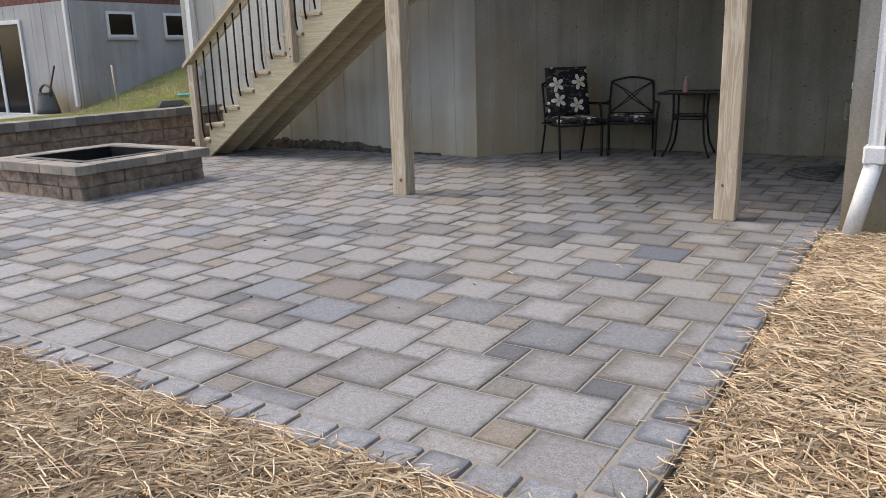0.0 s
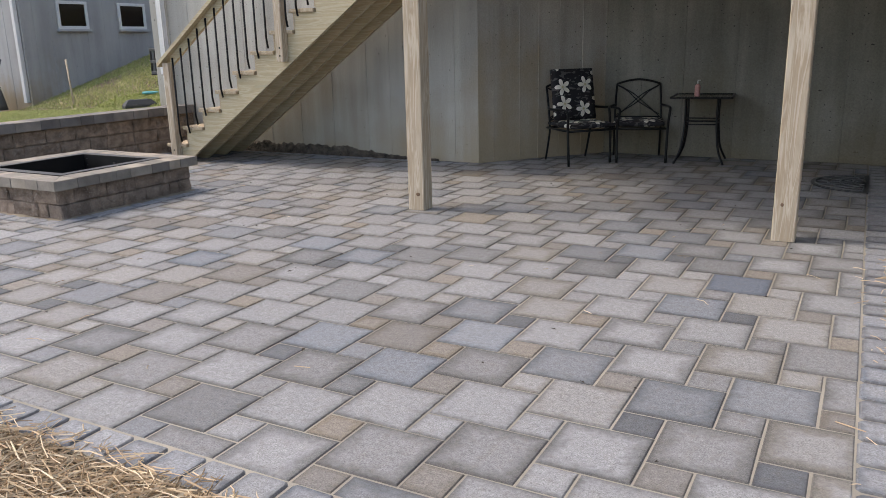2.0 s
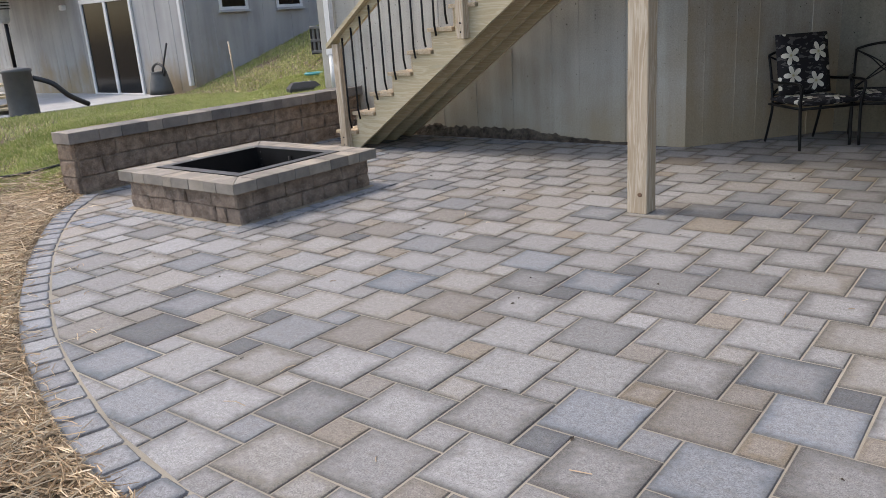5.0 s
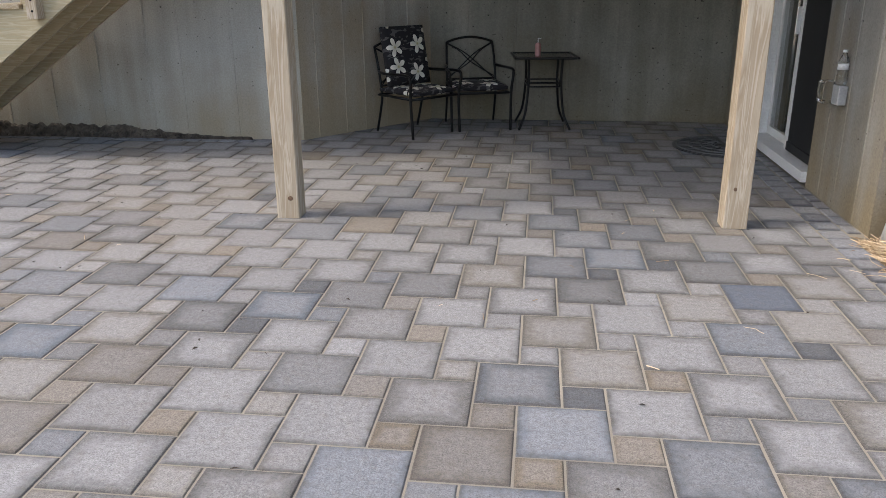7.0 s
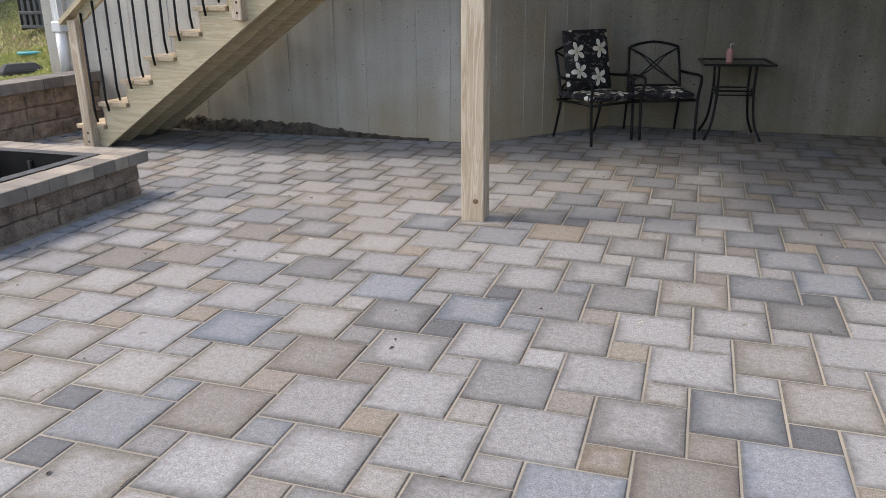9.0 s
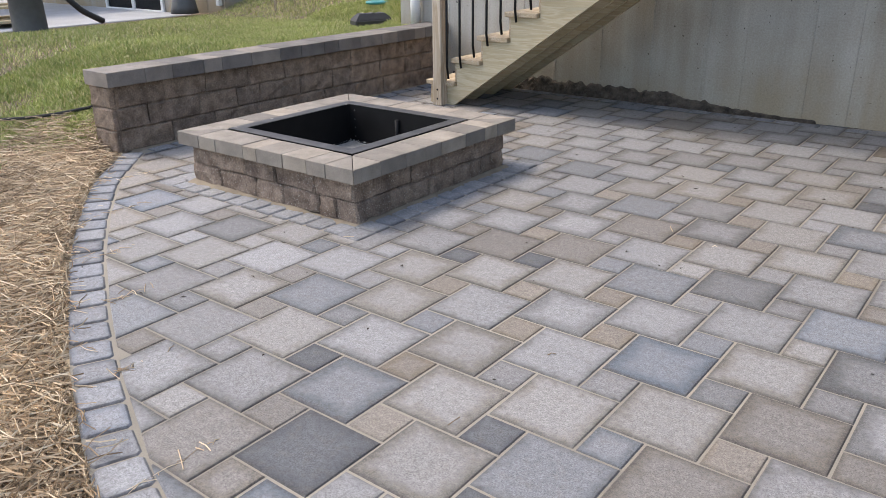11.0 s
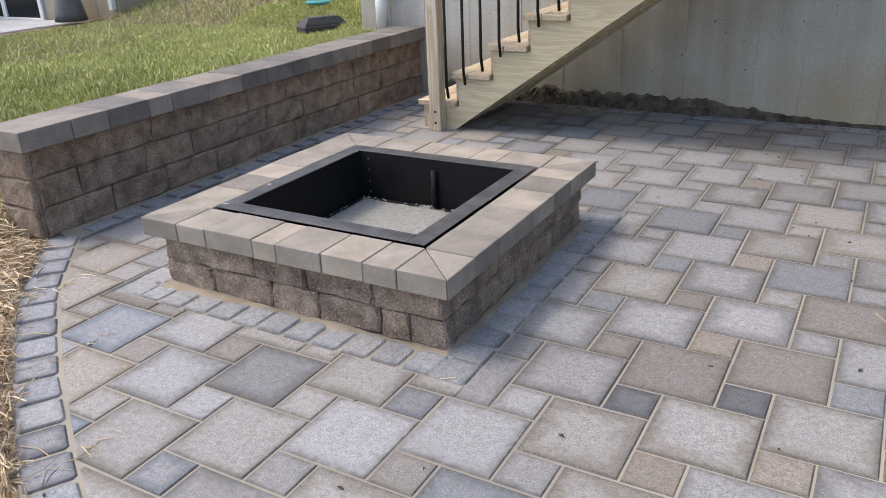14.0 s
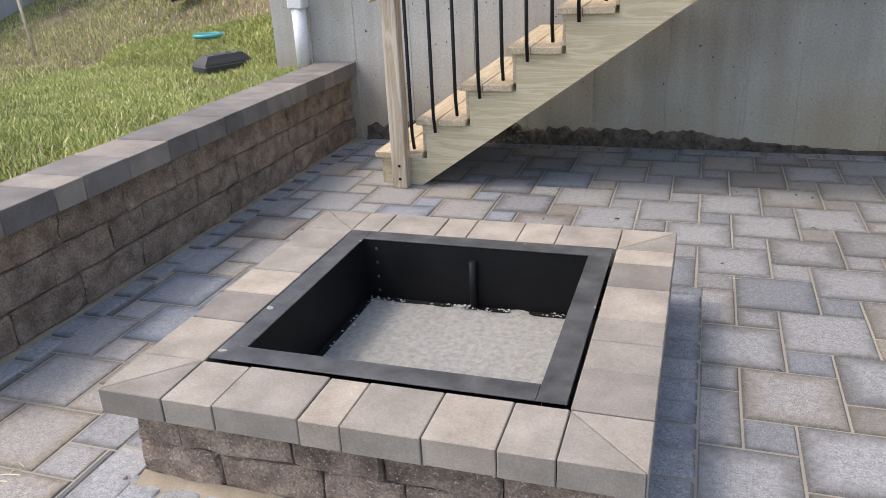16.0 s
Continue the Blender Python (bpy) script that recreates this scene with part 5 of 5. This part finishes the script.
def straw_ok(x, y):
    if not (outside_patio(x, y) and patchy(x, y)):
        return False
    far = max(0.0, x - 0.9, 1.2 - y - 0.12 * max(0.0, -4 - x) if x > -5.5 else 0.0)
    return RS.random() > far * 0.75 + 0.35 * noise.noise(Vector((x * 0.8, y * 0.8, 11)))


def spill_ok(x, y):
    """Loose straws lying over the border."""
    return not outside_patio(x, y)


spots = scatter(52000, -0.56, 0.2, 2.4, 5.42, straw_ok) + scatter(46000, -5.0, -0.5, 0.4, 1.75, straw_ok)
spots += scatter(46000, -10.2, 0.6, -4.2, 4.4, lambda x, y: straw_ok(x, y) and RS.random() < (1.0 if x > -8.7 else smooth((x + 10.2) / 1.8)) and RS.random() < smooth((y + 0.6 - 0.3 * max(0, -5 - x)) / 1.4))


def ragged(p, seed):
    return max(0.0, 0.035 + 0.09 * noise.noise(Vector((p * 2.7, seed, 0))) + 0.05 * noise.noise(Vector((p * 9, seed, 4))))


def fringe(n, ax, ay, bx, by, inx, iny, seed):
    """Straws lying ragged over the edge of the paving, thinning inwards."""
    out = []
    L = math.hypot(bx - ax, by - ay)
    for _ in range(n):
        u = RS.random()
        w = ragged(u * L, seed) * RS.random() ** 0.8
        out.append((ax + (bx - ax) * u + inx * w, ay + (by - ay) * u + iny * w))
    return out


over = fringe(130, EDGE_R, EDGE_N, EDGE_R, 5.35, -1, 0, 1.5) + fringe(110, -0.55, EDGE_N, -3.6, EDGE_N, 0, 1, 6.5)
for k in range(len(CURVE) - 1):
    over += fringe(14, *CURVE[k], *CURVE[k + 1], 0.45, 0.89, 9.5 + k)
spots += scatter(30, -0.70, 1.9, -0.5, 5.3, spill_ok) + [(x, EDGE_N + RS.uniform(0, 0.07)) for x in np.linspace(-3.5, -0.7, 40)]
spots += [(x + 0.08, y + RS.uniform(0.0, 0.35)) for x, y in [CURVE[k] for k in range(3, 9)] for _ in range(12)]
spots += scatter(26, -7.6, 2.2, -0.9, 6.0, lambda x, y: not outside_patio(x, y) and not (PX0 - 0.1 < x < PX1 + 0.1 and PY0 - 0.1 < y < PY1 + 0.1) and abs(x + 3.79) > 0.2 and abs(x + 1.16) > 0.2)
spots += scatter(22000, -8.6, 1.7, -3.6, 4.2, lambda x, y: outside_patio(x, y) and not outside_patio(x + 0.35, y + 0.6))


def over_blade(x, y, V, F):
    """A straw lying flat on the stones, a little above them."""
    L, t, w = RS.uniform(0.04, 0.15), RS.uniform(0, math.pi * 2), RS.uniform(0.0013, 0.0026)
    z, rise, base = RS.uniform(0.009, 0.026), RS.gauss(0, 0.05), len(V)
    for k in range(3):
        q = (k / 2 - 0.5) * L
        cx, cy = x + math.cos(t + 0.2 * (k - 1)) * q, y + math.sin(t + 0.2 * (k - 1)) * q
        cz = max(0.008, z + rise * q)
        nx, ny = -math.sin(t) * w, math.cos(t) * w
        V += [(cx + nx, cy + ny, cz), (cx, cy, cz + w * 1.4), (cx - nx, cy - ny, cz)]
    for k in range(2):
        b = base + k * 3
        F += [(b, b + 3, b + 4, b + 1), (b + 1, b + 4, b + 5, b + 2)]


blades("straw_fringe", over, over_blade, M_STRAW, "loose straws blown over the patio border", "straw")
blades("straw", spots, straw_blade, M_STRAW, "loose golden straw mulch over bare soil", "straw")


def grass_blade(x, y, V, F):
    h = RS.uniform(0.022, 0.055)
    t = RS.uniform(0, math.pi * 2)
    w = RS.uniform(0.003, 0.006)
    lean = RS.uniform(0.01, 0.05)
    a = RS.uniform(0, math.pi * 2)
    z = ground_z(x, y) - 0.004
    b = len(V)
    c, s = math.cos(t) * w, math.sin(t) * w
    lx, ly = math.cos(a) * lean, math.sin(a) * lean
    V += [(x - c, y - s, z), (x + c, y + s, z), (x + lx * 0.5 + c * 0.6, y + ly * 0.5 + s * 0.6, z + h * 0.65), (x + lx, y + ly, z + h), (x + lx * 0.5 - c * 0.6, y + ly * 0.5 - s * 0.6, z + h * 0.65)]
    F += [(b, b + 1, b + 2, b + 4), (b + 4, b + 2, b + 3)]


def grass_ok(x, y):
    if x > NX and y > WALL_Y - 0.02 and x > -9.13:
        return False
    if y > NY and x < NX:
        return False
    if -27 < x < -16.3 and 6.9 < y:
        return False
    edge = 3.3 + 0.5 * noise.noise(Vector((x, y, 9)))
    if y < edge + 0.4 and x > -11.5 and RS.random() < 0.85:
        return False
    bare = noise.noise(Vector((x * 0.9, y * 0.9, 2)))
    return bare + 0.75 > RS.random() * 0.5


gs = scatter(120000, -11.6, 3.2, -8.83, 9.2, grass_ok) + scatter(60000, -15.5, 2.6, -11.4, 14.5, grass_ok) + scatter(14000, -11.5, 9.0, -9.16, 15.0, grass_ok) + scatter(16000, -22, 2.0, -15.3, 7.0, grass_ok)
gs += scatter(900, -0.15, 4.9, 1.6, 5.42, lambda x, y: True)
blades("grass", gs, grass_blade, M_GRASS, "mown lawn, green with dry yellow patches", "grass")


def litter_flake(x, y, V, F):
    """A curled scrap of leaf or bark."""
    r, a = RS.uniform(0.006, 0.018), RS.uniform(0, 6.28)
    c, s = math.cos(a) * r, math.sin(a) * r
    b = len(V)
    V += [(x + c, y + s, 0.004), (x - s * 0.4, y + c * 0.4, 0.009), (x - c, y - s, 0.003), (x + s * 0.4, y - c * 0.4, 0.006)]
    F += [(b, b + 1, b + 2), (b, b + 2, b + 3)]


M_LITTER = plain("leaf_litter", (0.05, 0.038, 0.028), 0.9)
blades("leaf_litter", scatter(90, -7.8, 2.3, -0.9, 7.4, lambda x, y: not outside_patio(x, y) and not (PX0 - 0.1 < x < PX1 + 0.1 and PY0 - 0.1 < y < PY1 + 0.1)), litter_flake, M_LITTER, "small dark scraps of leaf and bark on the pavers", "litter")

# sand swept out along the curved edge
bm = bmesh.new()
cp = curve_pts([(x, y, 0) for x, y in CURVE[4:]], 22)
rows = []
for k, p in enumerate(cp[:-1]):
    d = (cp[k + 1] - p).normalized()
    nv = Vector((d.y, -d.x, 0))
    if nv.y > 0:
        nv = -nv
    w = max(0.02, 0.09 + 0.10 * noise.noise(Vector((p.x * 2.2, p.y * 2.2, 3)))) * smooth(k / 14)
    rows.append([bm.verts.new(p + nv * (w * t) + Vector((0, 0, z + 0.006 * noise.noise(Vector((p.x * 20, t * 5, 1)))))) for t, z in ((0.0, -0.012), (0.3, -0.008), (0.7, -0.014), (1.0, -0.04))])
for a, b in zip(rows, rows[1:]):
    for k in range(3):
        bm.faces.new((a[k], b[k], b[k + 1], a[k + 1])).smooth = True
bmesh.ops.recalc_face_normals(bm, faces=bm.faces[:])
tagged(obj("sand_strip", bm, grainy("loose_sand", (0.42, 0.33, 0.21), (0.58, 0.47, 0.32), 6, 200, 0.95, 0.5, 0.004, rnd=0)), "loose tan sand along the curved patio edge", "sand", kind="stuff")


def drift(pts, seed, wide):
    """A low ragged bank of sand along a line of points, swept against what stands behind it."""
    bm = bmesh.new()
    a, b = Vector((*pts[0], 0)), Vector((*pts[1], 0))
    d = (b - a).normalized()
    nv = Vector((d.y, -d.x, 0))
    n = int((b - a).length / 0.03)
    rows = []
    for k in range(n + 1):
        p = a + (b - a) * (k / n)
        f = 0.5 + 0.9 * noise.noise(Vector((p.x * 3, p.y * 3, seed))) + 0.35 * noise.noise(Vector((p.x * 17, p.y * 17, seed)))
        w = wide * max(0.12, f)
        rows.append([bm.verts.new(p + nv * (w * u) + Vector((0, 0, z))) for u, z in ((-0.1, 0.003 + 0.18 * w), (0.35, 0.003 + 0.09 * w), (0.75, 0.004), (1.0, -0.006))])
    for r0, r1 in zip(rows, rows[1:]):
        for k in range(3):
            bm.faces.new((r0[k], r1[k], r1[k + 1], r0[k + 1])).smooth = True
    bmesh.ops.recalc_face_normals(bm, faces=bm.faces[:])
    return bm


M_DRIFT = grainy("drifted_sand", (0.22, 0.175, 0.125), (0.36, 0.30, 0.22), 9, 220, 0.95, 0.5, 0.004, rnd=0)
for label, seed, wide, pts in (("tan sand swept against the fire pit", 3, 0.075, ((PX0 + 0.05, PY0 + 0.045), (PX1 - 0.03, PY0 + 0.045))),
                               ("tan sand swept against the fire pit", 5, 0.05, ((PX1 - 0.045, PY0 + 0.04), (PX1 - 0.045, PY1 - 0.04))),
                               ("tan sand along the foot of the retaining wall", 8, 0.06, ((-8.555, 4.25), (-8.555, 7.85)))):
    bm = drift(pts, seed, wide)
    tagged(obj("sand_drift", bm, M_DRIFT), label, "sand", kind="stuff")
